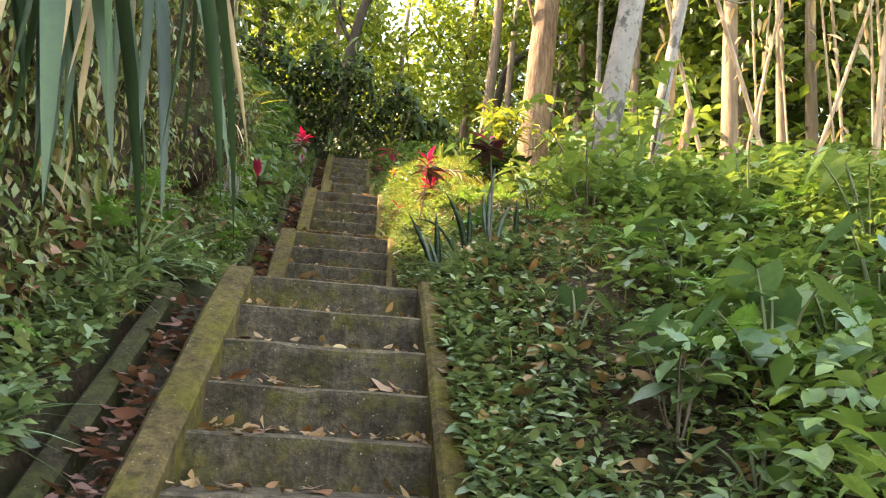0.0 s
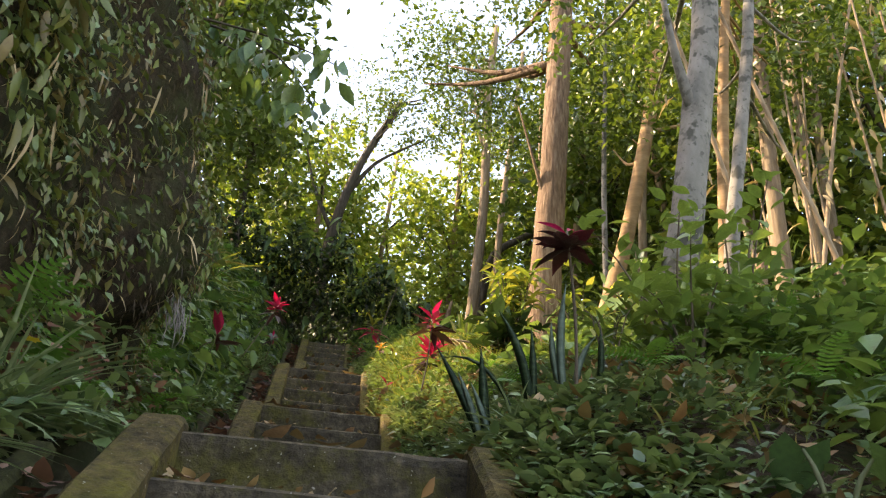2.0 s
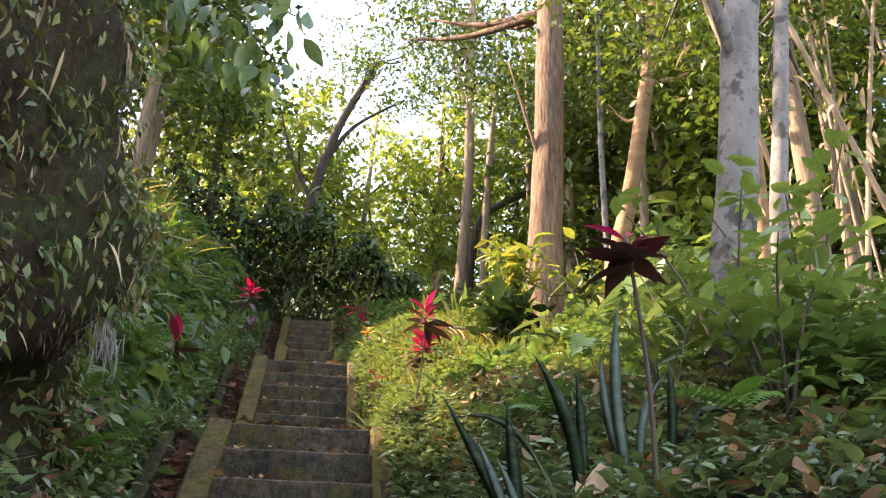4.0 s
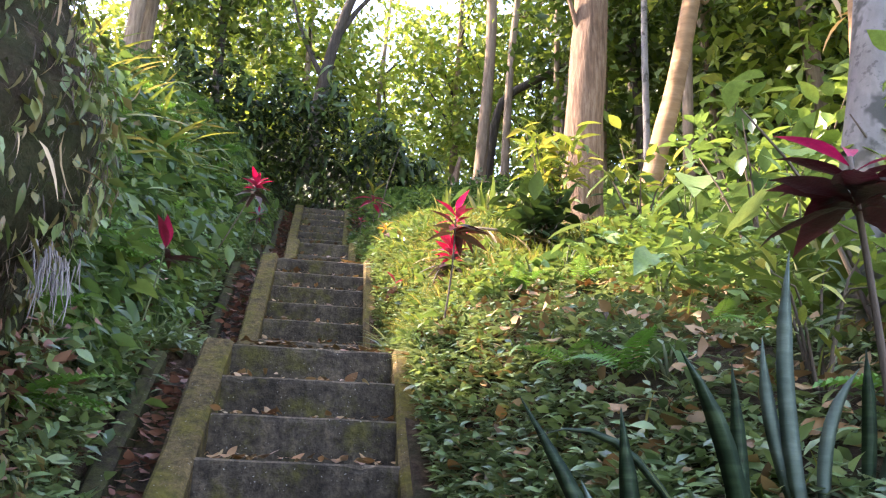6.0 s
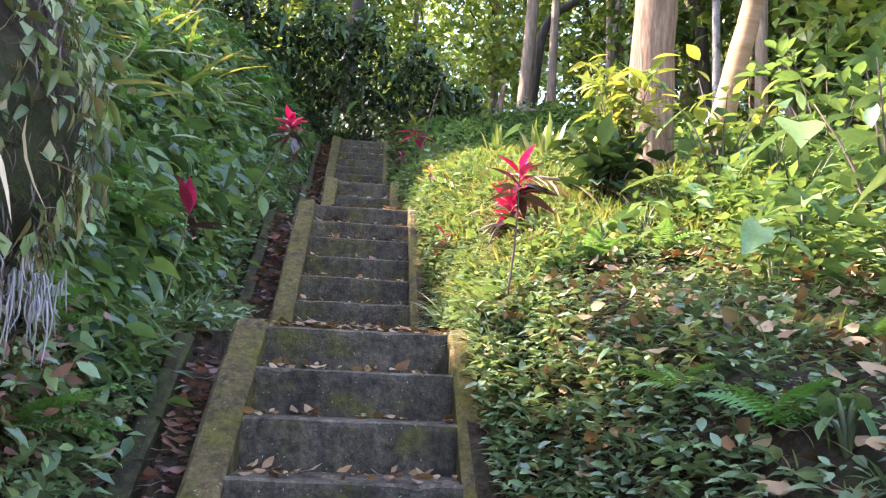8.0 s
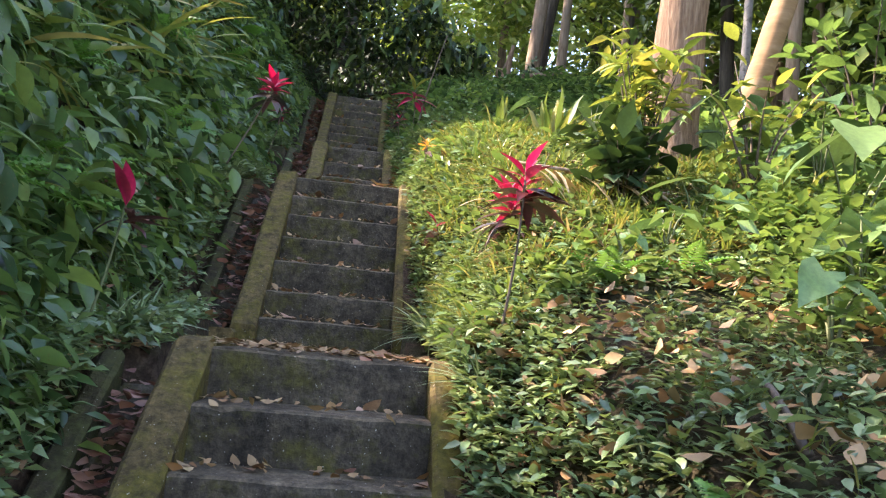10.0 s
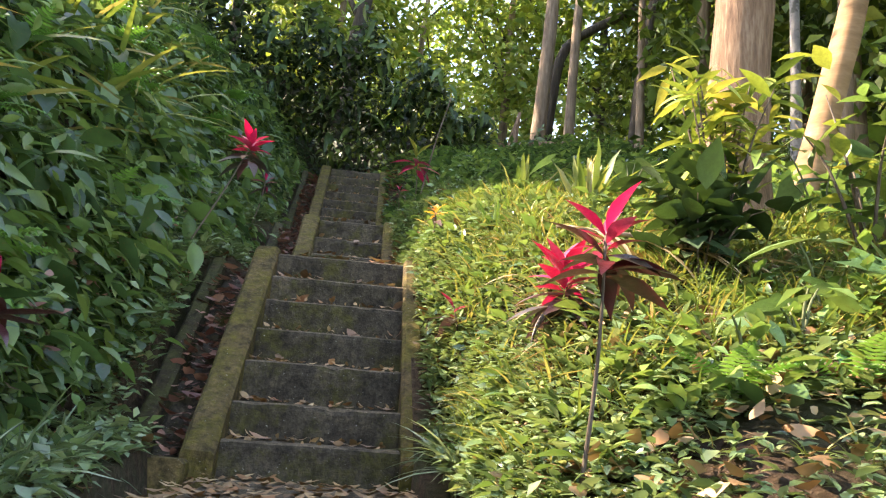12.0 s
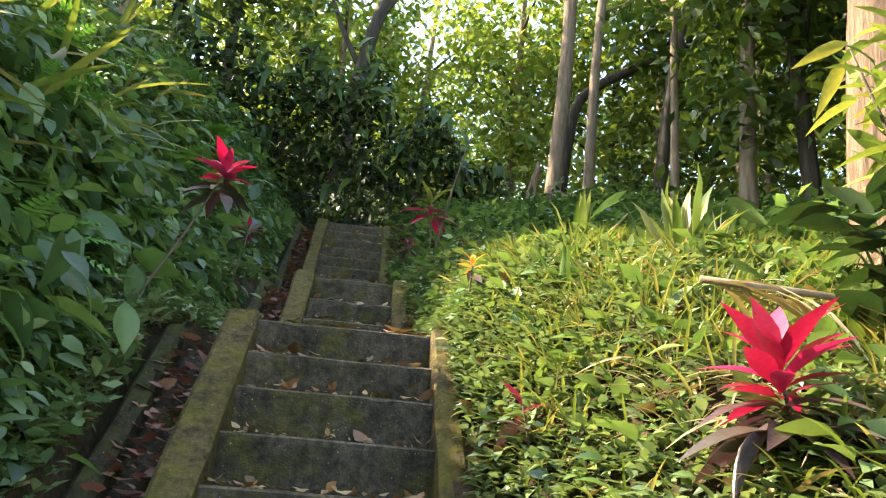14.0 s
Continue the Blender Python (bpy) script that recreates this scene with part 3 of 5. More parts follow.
tree("dark tree with a long limb bending to one side", [(4.45, 23.5, gz(4.45, 23.5) - 0.3), (4.56, 23.5, 10.3), (4.7, 23.5, 11.8), (5.0, 23.5, 13.15), (6.05, 23.5, 14.0), (7.2, 23.6, 14.75), (7.9, 23.7, 15.3), (9.4, 23.9, 16.8)], 0.16, 0.07, M_BARK_DARK, [(9.4, 24, 17.4)], (2.2, 2.0, 1.4), 34, 0.18, seed=9)
tree("white lichen-patched tree trunk rising from undergrowth", [(2.56, 6.1, gz(2.56, 6.1) - 0.2), (2.62, 6.1, 3.4), (2.78, 6.1, 4.2), (2.94, 6.12, 5.1), (3.1, 6.15, 6.0), (3.4, 6.2, 9)], 0.115, 0.095, M_BARK_WHITE, [(4.2, 8.4, 8.6)], (2.0, 1.6, 1.3), 36, 0.14,
     limbs=[([(2.88, 6.1, 4.9), (2.72, 6.0, 5.5), (2.6, 5.9, 6.4)], 0.045)], sides=18, seed=6)
tree("slim pale grey tree in the undergrowth", [(3.3, 6.8, gz(3.3, 6.8) - 0.2), (3.45, 6.8, 4.3), (3.62, 6.8, 5.2), (3.95, 6.85, 6.9), (4.3, 6.9, 9.5)], 0.06, 0.048, M_BARK_WHITE, [(5.4, 8.8, 7.9)], (1.6, 1.6, 1.2), 22, 0.14, seed=7)
tree("slim brown tree in the undergrowth", [(3.75, 7.6, gz(3.75, 7.6) - 0.2), (3.85, 7.6, 4.7), (4.1, 7.7, 6.7), (4.5, 7.7, 9.5)], 0.07, 0.045, M_BARK_TAN, [(5.6, 9.6, 9.2)], (1.6, 1.6, 1.2), 22, 0.14, seed=8)
for _x, _y, _lx, _r, _m, _h in ((5.56, 13.5, 0.5, 0.085, M_BARK_GREY, 9), (4.73, 13.0, 0.25, 0.055, M_BARK_WHITE, 9), (5.0, 18.2, 0.1, 0.07, M_BARK_GREY, 9), (5.5, 17.0, 0.5, 0.12, M_BARK_GREY, 10),
                                 (5.8, 21.0, 1.2, 0.13, M_BARK_DARK, 10), (7.2, 15.5, -0.3, 0.1, M_BARK_GREY, 9), (4.6, 21.5, 0.5, 0.12, M_BARK_GREY, 11), (8.2, 12.0, 0.4, 0.11, M_BARK_GREY, 10),
                                 (6.6, 10.2, 0.3, 0.07, M_BARK_GREY, 9), (5.0, 8.6, 0.4, 0.1, M_BARK_GREY, 9), (9.5, 15.5, 0.1, 0.14, M_BARK_DARK, 11), (7.6, 20, -0.4, 0.12, M_BARK_DARK, 11)):
    _z = gz(_x, _y)
    tree("slender forest tree with a thin grey trunk", [(_x, _y, _z - 0.3), (_x + _lx * 0.3, _y, _z + _h * 0.35), (_x + _lx, _y + 0.1, _z + _h * 0.7), (_x + _lx * 1.6, _y + 0.2, _z + _h)], _r, _r * 0.55, _m,
         [(_x + _lx * 1.2, _y + 0.4, _z + _h * 0.72)], (2.0, 1.8, 2.2), 34, 0.16, sides=9, seed=int(_x * 10 + _y), per=24, group="slender forest trees")
tree("dark forked tree standing on the thicket", [(-0.4, 25, 8.8), (-0.3, 25, 13), (0.3, 25, 16.5), (1.6, 25.2, 20)], 0.24, 0.1, M_BARK_DARK, [(2.0, 25.5, 20)], (3, 2.5, 2), 40, 0.2,
     limbs=[([(0.1, 25, 15.6), (1.0, 25.2, 17.2), (2.6, 25.4, 18.6)], 0.1), ([(-0.2, 25, 14.0), (-1.0, 25, 15.6), (-1.6, 25, 17.6)], 0.09)], seed=31)



# ---- forest behind and added shade trees: a few kinds, repeated ----
def forest_tree(seed, height, leaf_mat, low):
    g = np.random.default_rng(seed)
    root = thing("forest_tree", (0, 0, 0), "leafy sunlit hillside forest tree, some above the bank added for shade", "tree", "forest trees")
    lean = g.uniform(-0.6, 0.6)
    pts = smooth_path([(0, 0, -0.6), (lean * 0.3, 0, height * 0.4), (lean, 0.2, height)], 12)
    tube("trunk", pts, [0.17 - 0.11 * i / 11 for i in range(12)], M_BARK_DARK if seed % 2 else M_BARK_GREY, root, 8, 0.1, seed)
    cc = np.concatenate([clump_centres(g, (lean * 0.8, 0, height * 0.68), (2.5, 2.5, height * 0.36), 84), clump_centres(g, (0, 0, height * low), (2.0, 2.0, height * 0.2), 30)])
    crown_leaves("crown", cc, 0.33, 30, 0.3, leaf_mat, root, seed=seed, shape=SMALL)
    for k in range(0, 24, 3):
        b = Vector(cc[k])
        a = pts[5 + k // 6]
        s = smooth_path([a, (a + b) / 2 + Vector((0, 0, 0.25)), b], 6)
        tube("branch", s, [0.05 * (1 - 0.8 * j / 5) for j in range(6)], M_BARK_DARK, root, 5)
    return root


def land(x, y):
    if x < float(bank_foot(y)) - 1:
        return float(bank_base(y) + bank_height(y)) - 0.3
    return gz(x, min(y, 60)) if y < 60 else 13.0


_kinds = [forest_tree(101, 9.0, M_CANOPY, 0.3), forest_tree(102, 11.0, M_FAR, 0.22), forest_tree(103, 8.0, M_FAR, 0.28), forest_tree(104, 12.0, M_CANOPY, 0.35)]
# negative x with y under 10: unseen trees added to block the sun
_spots = [(12.5, 22), (4.2, 28), (7.0, 27), (9.8, 25), (1.5, 31), (-2.6, 30), (-5.5, 27), (2.8, 36), (6.2, 34), (10, 32), (13.5, 29), (-0.8, 38), (-4.5, 36), (-9, 33), (16.5, 24), (14.5, 18), (12, 14),
          (19, 18), (20, 28), (1.8, 45), (6, 43), (11, 42), (16, 38), (-5, 46), (-12, 42), (10.5, 19.5), (8.6, 23.2), (-8.5, 22), (-7, 18.5),
          # (-2.8, 22.6) is added to keep the thicket shaded
          (-6, 2), (-7, 4.4), (-5.8, 9.3), (-3.4, 16.8), (-2.8, 22.6), (7.8, 13.4), (6.4, 16.8), (10.2, 20.6), (8.0, 18.2), (8.8, 14.6), (-7.5, 21), (-10, 1), (-4.6, 4.6), (-3.8, 19), (9.5, 17), (10.5, 12.2), (9.2, 8.6), (11, 15), (7.2, 24.5), (-1.0, 28.6), (-6.5, -0.5), (-8.5, -4)]
for _i, (_x, _y) in enumerate(_spots):
    _s = 0.9 + 0.45 * ((_i * 37) % 11) / 11 + (0.35 if _y > 40 else 0)
    _m = Matrix.Translation((_x, _y, land(_x, _y) - 0.2)) @ Matrix.Rotation(_i * 2.4, 4, "Z") @ Matrix.Scale(_s, 4)
    # trees behind the stair head get the sunlit leaf colour, others mostly the darker
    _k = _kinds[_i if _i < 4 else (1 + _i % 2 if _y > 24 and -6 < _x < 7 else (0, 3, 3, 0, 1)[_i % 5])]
    if _i < 4:
        _k.matrix_basis = _m
    else:
        copy_thing(_k, Matrix.Translation((_x, _y, land(_x, _y) - 0.2)) @ Matrix.Rotation(_i * 2.4, 4, "Z"))


# ---- pale canes to the right ----
def cane(at, lean_x, lean_y, h, r, seed):
    root = thing("dry_cane", at, "tall pale dry cane with ringed joints", "bamboo", "pale dry canes")
    n = int(h / 0.35)
    pts, radii = [], []
    for i in range(n):
        for o, k in ((0.0, 1.22), (0.04, 1.0), (0.31, 1.0)):
            s = (i * 0.35 + o) / h
            pts.append((lean_x * s + 0.1 * math.sin(s * 3 + seed), lean_y * s, s * h))
            radii.append(r * k * (1 - 0.45 * s))
    tube("culm", pts, radii, M_BAMBOO, root, 8)
    g = np.random.default_rng(seed)
    p = np.array([pts[int(i)] for i in g.integers(len(pts) // 4, len(pts), 26)]) + g.normal(0, 0.12, (26, 3))
    leaves("foliage", LANCE, p, g.uniform(0, 6.28, 26), g.normal(-0.7, 0.4, 26), g.normal(0, 0.4, 26), g.uniform(0.12, 0.28, 26), M_STRAW, root)


for _i in range(22):
    _g = np.random.default_rng(500 + _i)
    _x, _y = 5.0 + 3.0 * _g.random(), 6.0 + 3.4 * _g.random()
    cane((_x, _y, gz(_x, _y) - 0.1), _g.normal(0.1, 0.7), _g.normal(0, 0.4), _g.uniform(5, 9), _g.uniform(0.012, 0.026), _i)
for _x, _y, _lx in ((4.35, 7.4, -1.0), (4.7, 7.9, 1.3), (4.6, 6.9, -0.9), (5.0, 7.2, 1.6)):
    cane((_x, _y, gz(_x, _y) - 0.1), _lx * 1.5, 0.2, 6.5, 0.024, int(_x * 10))


# ---- undergrowth as stuff ----
def scatter(n, x0, x1, y0, y1, seed, keep=None):
    g = np.random.default_rng(seed)
    x, y = g.uniform(x0, x1, n), g.uniform(y0, y1, n)
    ok = x > right_edge(y) + 0.03
    if keep is not None:
        ok &= g.random(n) < keep(x, y)
    return x[ok], y[ok], g


def cover(name, label, n, area, leaf, high, per, shape, mat, seed, keep=None, tilt=0.25, category="undergrowth"):
    """Low plants: every sprig a ring of blades round a short stem."""
    x, y, g = scatter(n, *area, seed, keep)
    h = g.uniform(0.15, 1.0, len(x)) * high
    c = np.stack([x, y, ground_right(x, y)], -1)
    c = np.repeat(c, per, axis=0)
    hh = np.repeat(h, per) * g.uniform(0.4, 1.0, len(c))
    yaw = g.uniform(0, 6.28, len(c))
    off = leaf * 0.3
    at = c + np.stack([np.sin(yaw) * off, np.cos(yaw) * off, hh], -1)
    ob = leaves(name, shape, at, yaw, g.normal(tilt, 0.35, len(c)), g.normal(0, 0.35, len(c)), g.uniform(0.5, 1.3, len(c)) * leaf, mat)
    return tagged(ob, label, category, kind="stuff")


def patchy(k, lo):
    return lambda x, y: np.clip(lo + 0.9 * (lump(x * k, y * k, 1.9) + 0.35), 0.04, 1)


cover("ground_cover", "low leafy ground cover on brown litter", 11500, (1.1, 5.0, 0.8, 8.8), 0.046, 0.13, 7, LEAFLET, M_COVER, 21, patchy(1.0, 0.28))
cover("ground_cover", "broad low leaves among the ground cover", 2400, (1.2, 5.5, 0.4, 9.0), 0.066, 0.15, 5, BROAD, M_COVER, 20, patchy(0.8, 0.45))
cover("ground_cover", "low bright ground cover in a sunlit clearing", 11500, (0.75, 6.0, 8.4, 16.5), 0.07, 0.15, 6, SMALL, M_COVER, 22, patchy(0.9, 0.75))
cover("ground_cover", "broader leaves in the clearing", 2200, (0.8, 5.0, 8.4, 16.5), 0.11, 0.2, 5, BROAD, M_BUSH, 19, patchy(0.7, 0.5))
cover("ground_cover", "low leafy cover under the far trees", 4200, (0.6, 10, 15.5, 22), 0.15, 0.3, 6, SMALL, M_SLOPE, 23)
cover("ground_cover", "dark leafy forest floor plants", 3600, (5.0, 12, 2, 17), 0.18, 0.5, 6, SMALL, M_SLOPE, 24)
_bush = lambda x, y: np.clip((x - 1.7 - 0.12 * np.abs(y - 2)) / 0.6, 0, 1) * np.clip((6.3 - y) / 1.2, 0, 1)
cover("shrub_layer", "dense knee-high green shrubs on the slope", 3500, (1.6, 4.6, 0.6, 6.3), 0.074, 0.55, 8, LEAFLET, M_BUSH, 25, _bush)
cover("shrub_layer", "broader leaves rising from the slope shrubs", 900, (1.7, 4.6, 0.6, 6.3), 0.12, 0.62, 6, BROAD, M_BUSH, 18, _bush)
cover("shrub_layer", "dense green shrubs around the tree trunks", 2300, (2.2, 7.0, 5.2, 9.2), 0.11, 0.55, 8, SMALL, M_BUSH, 26, lambda x, y: np.clip((x - 2.1) / 1.2, 0, 1))
cover("shrub_layer", "green shrubs beyond the clearing", 2200, (3.2, 9, 9.5, 20), 0.15, 0.5, 8, SMALL, M_SLOPE, 27, lambda x, y: np.clip((x - 3.0) / 1.5, 0, 1))
cover("grass", "sunlit yellow-green grass in the clearing", 3400, (1.2, 4.2, 8.8, 13.5), 0.17, 0.03, 6, GRASSY, M_GRASS, 28, patchy(0.8, 0.35), 0.95, "grass")
cover("grass", "short grass between low plants", 1800, (1.15, 4.5, 1, 9), 0.12, 0.03, 5, GRASSY, M_GRASS, 29, patchy(1.1, 0.15), 0.9, "grass")
cover("straw", "dry straw stalks lying in the clearing", 500, (1.5, 3.4, 9.2, 11.5), 0.22, 0.03, 4, GRASSY, M_STRAW, 30, patchy(1.3, 0.3), 0.2, "straw")


def edge_cover(n, seed):
    g = np.random.default_rng(seed)
    y = g.uniform(0.8, 18, n)
    x = right_edge(y) + np.abs(g.normal(0, 0.26, n)) - 0.03
    c = np.repeat(np.stack([x, y, ground_right(x, y)], -1), 5, axis=0)
    m = len(c)
    yaw = g.uniform(0, 6.28, m)
    at = c + np.stack([np.sin(yaw) * 0.02, np.cos(yaw) * 0.02, g.uniform(0.01, 0.1, m)], -1)
    tagged(leaves("kerbside_plants", LEAFLET, at, yaw, g.normal(0.25, 0.35, m), g.normal(0, 0.35, m), g.uniform(0.5, 1.3, m) * 0.065, M_COVER), "small green plants crowding the kerb", "undergrowth", kind="stuff")


edge_cover(7500, 17)


def drain_side_cover(n, seed):
    g = np.random.default_rng(seed)
    y = g.uniform(0.5, 20, n)
    flat = ((y > 4.75) & (y < 7.0)) | ((y > 8.6) & (y < 10.2)) | ((y > 12.05) & (y < 13.3)) | ((y > 14.65) & (y < 16.6))
    x0 = right_edge(y) - np.where(flat, 1.42, 1.6)
    x = x0 + (bank_foot(y) - 0.15 - x0) * g.random(n)
    clear = ~((y > 5.8) & (y < 6.95) & (x < -0.4))
    x, y = x[clear], y[clear]
    c = np.repeat(np.stack([x, y, kerb_line(y) - 0.09], -1), 5, axis=0)
    m = len(c)
    yaw = g.uniform(0, 6.28, m)
    at = c + np.stack([np.sin(yaw) * 0.03, np.cos(yaw) * 0.03, g.uniform(0.01, 0.16, m)], -1)
    tagged(leaves("drainside_plants", SMALL, at, yaw, g.normal(0.2, 0.4, m), g.normal(0, 0.4, m), g.uniform(0.5, 1.4, m) * 0.08, M_COVER), "small green plants between drain and bank", "undergrowth", kind="stuff")
    k = len(x) // 3
    litter("bankside_litter", "brown dead leaves between drain and bank", x[:k], y[:k], kerb_line(y[:k]) - 0.08, 0.1, M_LITTER, seed + 1, 0.03)


_LEFT = (5200, 16)


def litter(name, label, x, y, z, size, mat, seed, lift=0.012, tip=0.2):
    g = np.random.default_rng(seed)
    n = len(x)
    return tagged(leaves(name, DRY, np.stack([x, y, z + lift], -1), g.uniform(0, 6.28, n), g.normal(0, tip, n), g.normal(0, tip * 1.7, n), g.uniform(0.5, 1.3, n) * size, mat), label, "leaf litter", kind="stuff")


drain_side_cover(*_LEFT)
_x, _y, _g = scatter(6800, 1.05, 4.5, 0.4, 9.5, 41, patchy(1.3, 0.55))
litter("leaf_litter", "brown fallen leaves among the ground cover", _x, _y, ground_right(_x, _y), 0.075, M_LITTER, 42, 0.085, 0.35)
_x, _y, _g = scatter(1500, 0.75, 4.5, 9.0, 16, 43)
litter("leaf_litter", "pale fallen leaves in the clearing", _x, _y, ground_right(_x, _y), 0.09, M_LITTER, 44, 0.06)


# ---- the bank ----
def bank_leaves(name, label, n, y0, y1, s0, s1, leaf, shape, mat, seed, down=-0.8, out=0.05, keep=None, width=1.0):
    g = np.random.default_rng(seed)
    y = g.uniform(y0, y1, n)
    h = g.uniform(s0, s1, n) * bank_height(y)
    if keep is not None:
        ok = g.random(n) < keep(y, h)
        y, h = y[ok], h[ok]
    n = len(y)
    x = bank_x(y, h) + np.abs(g.normal(0, 1, n)) * out
    z = bank_base(y) + h + g.normal(0, 0.03, n)
    yaw = np.pi / 2 + g.normal(0, 0.9, n)
    return tagged(leaves(name, shape, np.stack([x, y, z], -1), yaw, g.normal(down, 0.45, n), g.normal(0, 0.5, n), g.uniform(0.5, 1.4, n) * leaf, mat, None, width), label, "vegetation", kind="stuff")


_cave = lambda y, h: 1 - 0.98 * np.exp(-((y - 6.35) / 0.62) ** 4) * np.exp(-((h - 0.58) / 0.46) ** 4)
_patch = lambda y, h: np.clip(0.62 + 0.8 * lump(y * 1.4, h * 1.8, 1.2), 0.1, 1) * _cave(y, h) * np.interp(y, (4.7, 5.5, 7.2, 7.9), (1, 0.5, 0.5, 1))
bank_leaves("bank_vines", "small hanging vine leaves on the earth bank", 38000, -2.5, 8.0, 0.0, 1.0, 0.058, SMALL, M_VINE, 51, -0.85, 0.07, _patch)
bank_leaves("bank_ferns", "narrow hanging fern leaves on the earth bank", 9000, -2.5, 4.8, 0.0, 1.0, 0.14, LANCE, M_VINE, 52, -1.0, 0.08, _patch)
bank_leaves("bank_ferns", "short hanging fern leaves around the overhang", 8500, 4.8, 8.2, 0.0, 1.0, 0.085, LANCE, M_VINE, 63, -1.0, 0.07, _patch)
bank_leaves("bank_moss_leaves", "fresh green leaves on the earth bank", 13000, -2, 8.5, 0.0, 0.95, 0.065, LEAFLET, M_COVER, 53, -0.5, 0.06, _patch)
bank_leaves("slope_plants", "dense leafy green plants on the bank", 22000, 7.6, 23, 0.02, 1.05, 0.13, LEAFLET, M_SLOPE, 54, -0.45, 0.16)
bank_leaves("slope_plants", "long drooping green leaves on the bank", 3200, 7.8, 20, 0.05, 1.05, 0.26, LANCE, M_SLOPE, 55, -0.35, 0.16)
bank_leaves("slope_broadleaf", "broad heart-shaped leaves on the bank", 900, 7.8, 16, 0.16, 1.0, 0.18, HEART, M_SLOPE, 60, -0.7, 0.2)
bank_leaves("slope_broadleaf", "large drooping oval leaves on the bank", 1500, 7.8, 18, 0.14, 1.0, 0.22, OVATE, M_SLOPE, 66, -0.85, 0.22)
# lighter leaf colour stands in for sunlight on the upper part of the bank
bank_leaves("slope_broadleaf", "yellow-green leaves along the bank shoulder, coloured as if sunlit", 1600, 7.6, 15, 0.55, 1.05, 0.17, BROAD, M_BUSH, 67, -0.4, 0.22)
bank_leaves("slope_grass", "bright arching grass blades on the bank", 420, 8.0, 16, 0.3, 1.05, 0.5, STRAP, M_GRASS, 56, 0.5, 0.12)
bank_leaves("slope_plants", "leafy plants low on the bank", 7000, 7.8, 17, -0.02, 0.25, 0.12, LEAFLET, M_SLOPE, 62, -0.3, 0.14)
bank_leaves("bank_foot_plants", "small green plants along the drain", 7000, 0.5, 20, 0.02, 0.16, 0.085, LEAFLET, M_COVER, 57, 0.0, 0.13, _cave)
bank_leaves("bank_litter", "brown dead leaves caught at the bank foot", 3000, 0.2, 14, 0.03, 0.16, 0.072, DRY, M_LITTER_RED, 58, -0.2, 0.09, _cave)
bank_leaves("root_mat", "brown matted roots and dead fern stems on the overhang", 9000, 5.2, 6.8, 0.1, 0.95, 0.06, GRASSY, M_ROOTMAT, 64, -1.2, 0.05, lambda y, h: np.exp(-((y - 6.4) / 0.4) ** 2) * (h > 0.85))
bank_leaves("bank_dry_stems", "dry hanging stems and dead fronds", 1500, -2, 8, 0.15, 1.0, 0.17, GRASSY, M_STRAW, 59, -1.25, 0.08, lambda y, h: 0.6 * _cave(y, h))

# thicket that closes the head of the stair
_g = np.random.default_rng(61)
_n = 15000
_x = _g.uniform(-3.5, 5.2, _n)
_top = np.interp(_x, (-3.5, -1, 1.0, 2.0, 3.2, 5.2), (12.0, 11.4, 10.6, 10.2, 9.6, 9.0)) + 0.45 * lump(_x * 1.3, _x * 0.7, 1.0) + 0.25 * np.sin(_x * 5.1)
_z = 7.7 + _g.random(_n) ** 0.8 * (_top - 7.7)
_y = 21.4 + 1.3 * np.clip((9.8 - _z) / 0.8, 0, 1) - 0.5 * np.clip((_z - 9.8) / 0.8, 0, 1) + _g.normal(0, 0.28, _n) - 0.35 * lump(_x, _z * 0.9, 1.3) - 0.5 * np.exp(-((_z - _top) / 0.6) ** 2)
_c = np.stack([_x, _y, _z], -1)
# most thicket leaves take the near-black greens, so the hollow reads as shaded
for _lo, _hi, _shape, _mat, _size, _lab in ((0, 10500, LEAFLET, M_DARK, 0.2, "dense thicket at the head of the stair, coloured dark for shade"), (10500, 13500, LEAFLET, M_SLOPE, 0.2, "green leaves over the dark thicket"), (13500, 15000, LANCE, M_SLOPE, 0.42, "drooping long leaves in the thicket")):
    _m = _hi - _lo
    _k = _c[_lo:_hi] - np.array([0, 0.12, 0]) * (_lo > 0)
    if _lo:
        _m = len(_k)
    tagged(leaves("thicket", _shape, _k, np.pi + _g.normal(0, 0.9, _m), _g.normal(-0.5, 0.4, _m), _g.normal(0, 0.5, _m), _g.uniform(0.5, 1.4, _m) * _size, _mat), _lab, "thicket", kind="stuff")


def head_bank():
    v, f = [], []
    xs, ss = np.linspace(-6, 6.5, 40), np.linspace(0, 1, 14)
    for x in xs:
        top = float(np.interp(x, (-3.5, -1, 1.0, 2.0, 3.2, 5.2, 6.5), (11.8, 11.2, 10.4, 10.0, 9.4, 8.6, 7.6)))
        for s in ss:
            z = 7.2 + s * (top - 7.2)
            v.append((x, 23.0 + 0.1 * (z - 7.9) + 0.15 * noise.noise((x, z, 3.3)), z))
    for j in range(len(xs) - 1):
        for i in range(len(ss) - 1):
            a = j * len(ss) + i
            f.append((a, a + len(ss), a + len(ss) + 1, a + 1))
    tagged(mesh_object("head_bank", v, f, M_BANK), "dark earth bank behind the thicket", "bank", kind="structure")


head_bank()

# hanging roots under the overhang
_root = thing("hanging_roots", (float(bank_x(6.4, 1.15)) - 0.02, 6.4, 3.1), "pale tangle of roots hanging under the bank", "roots")
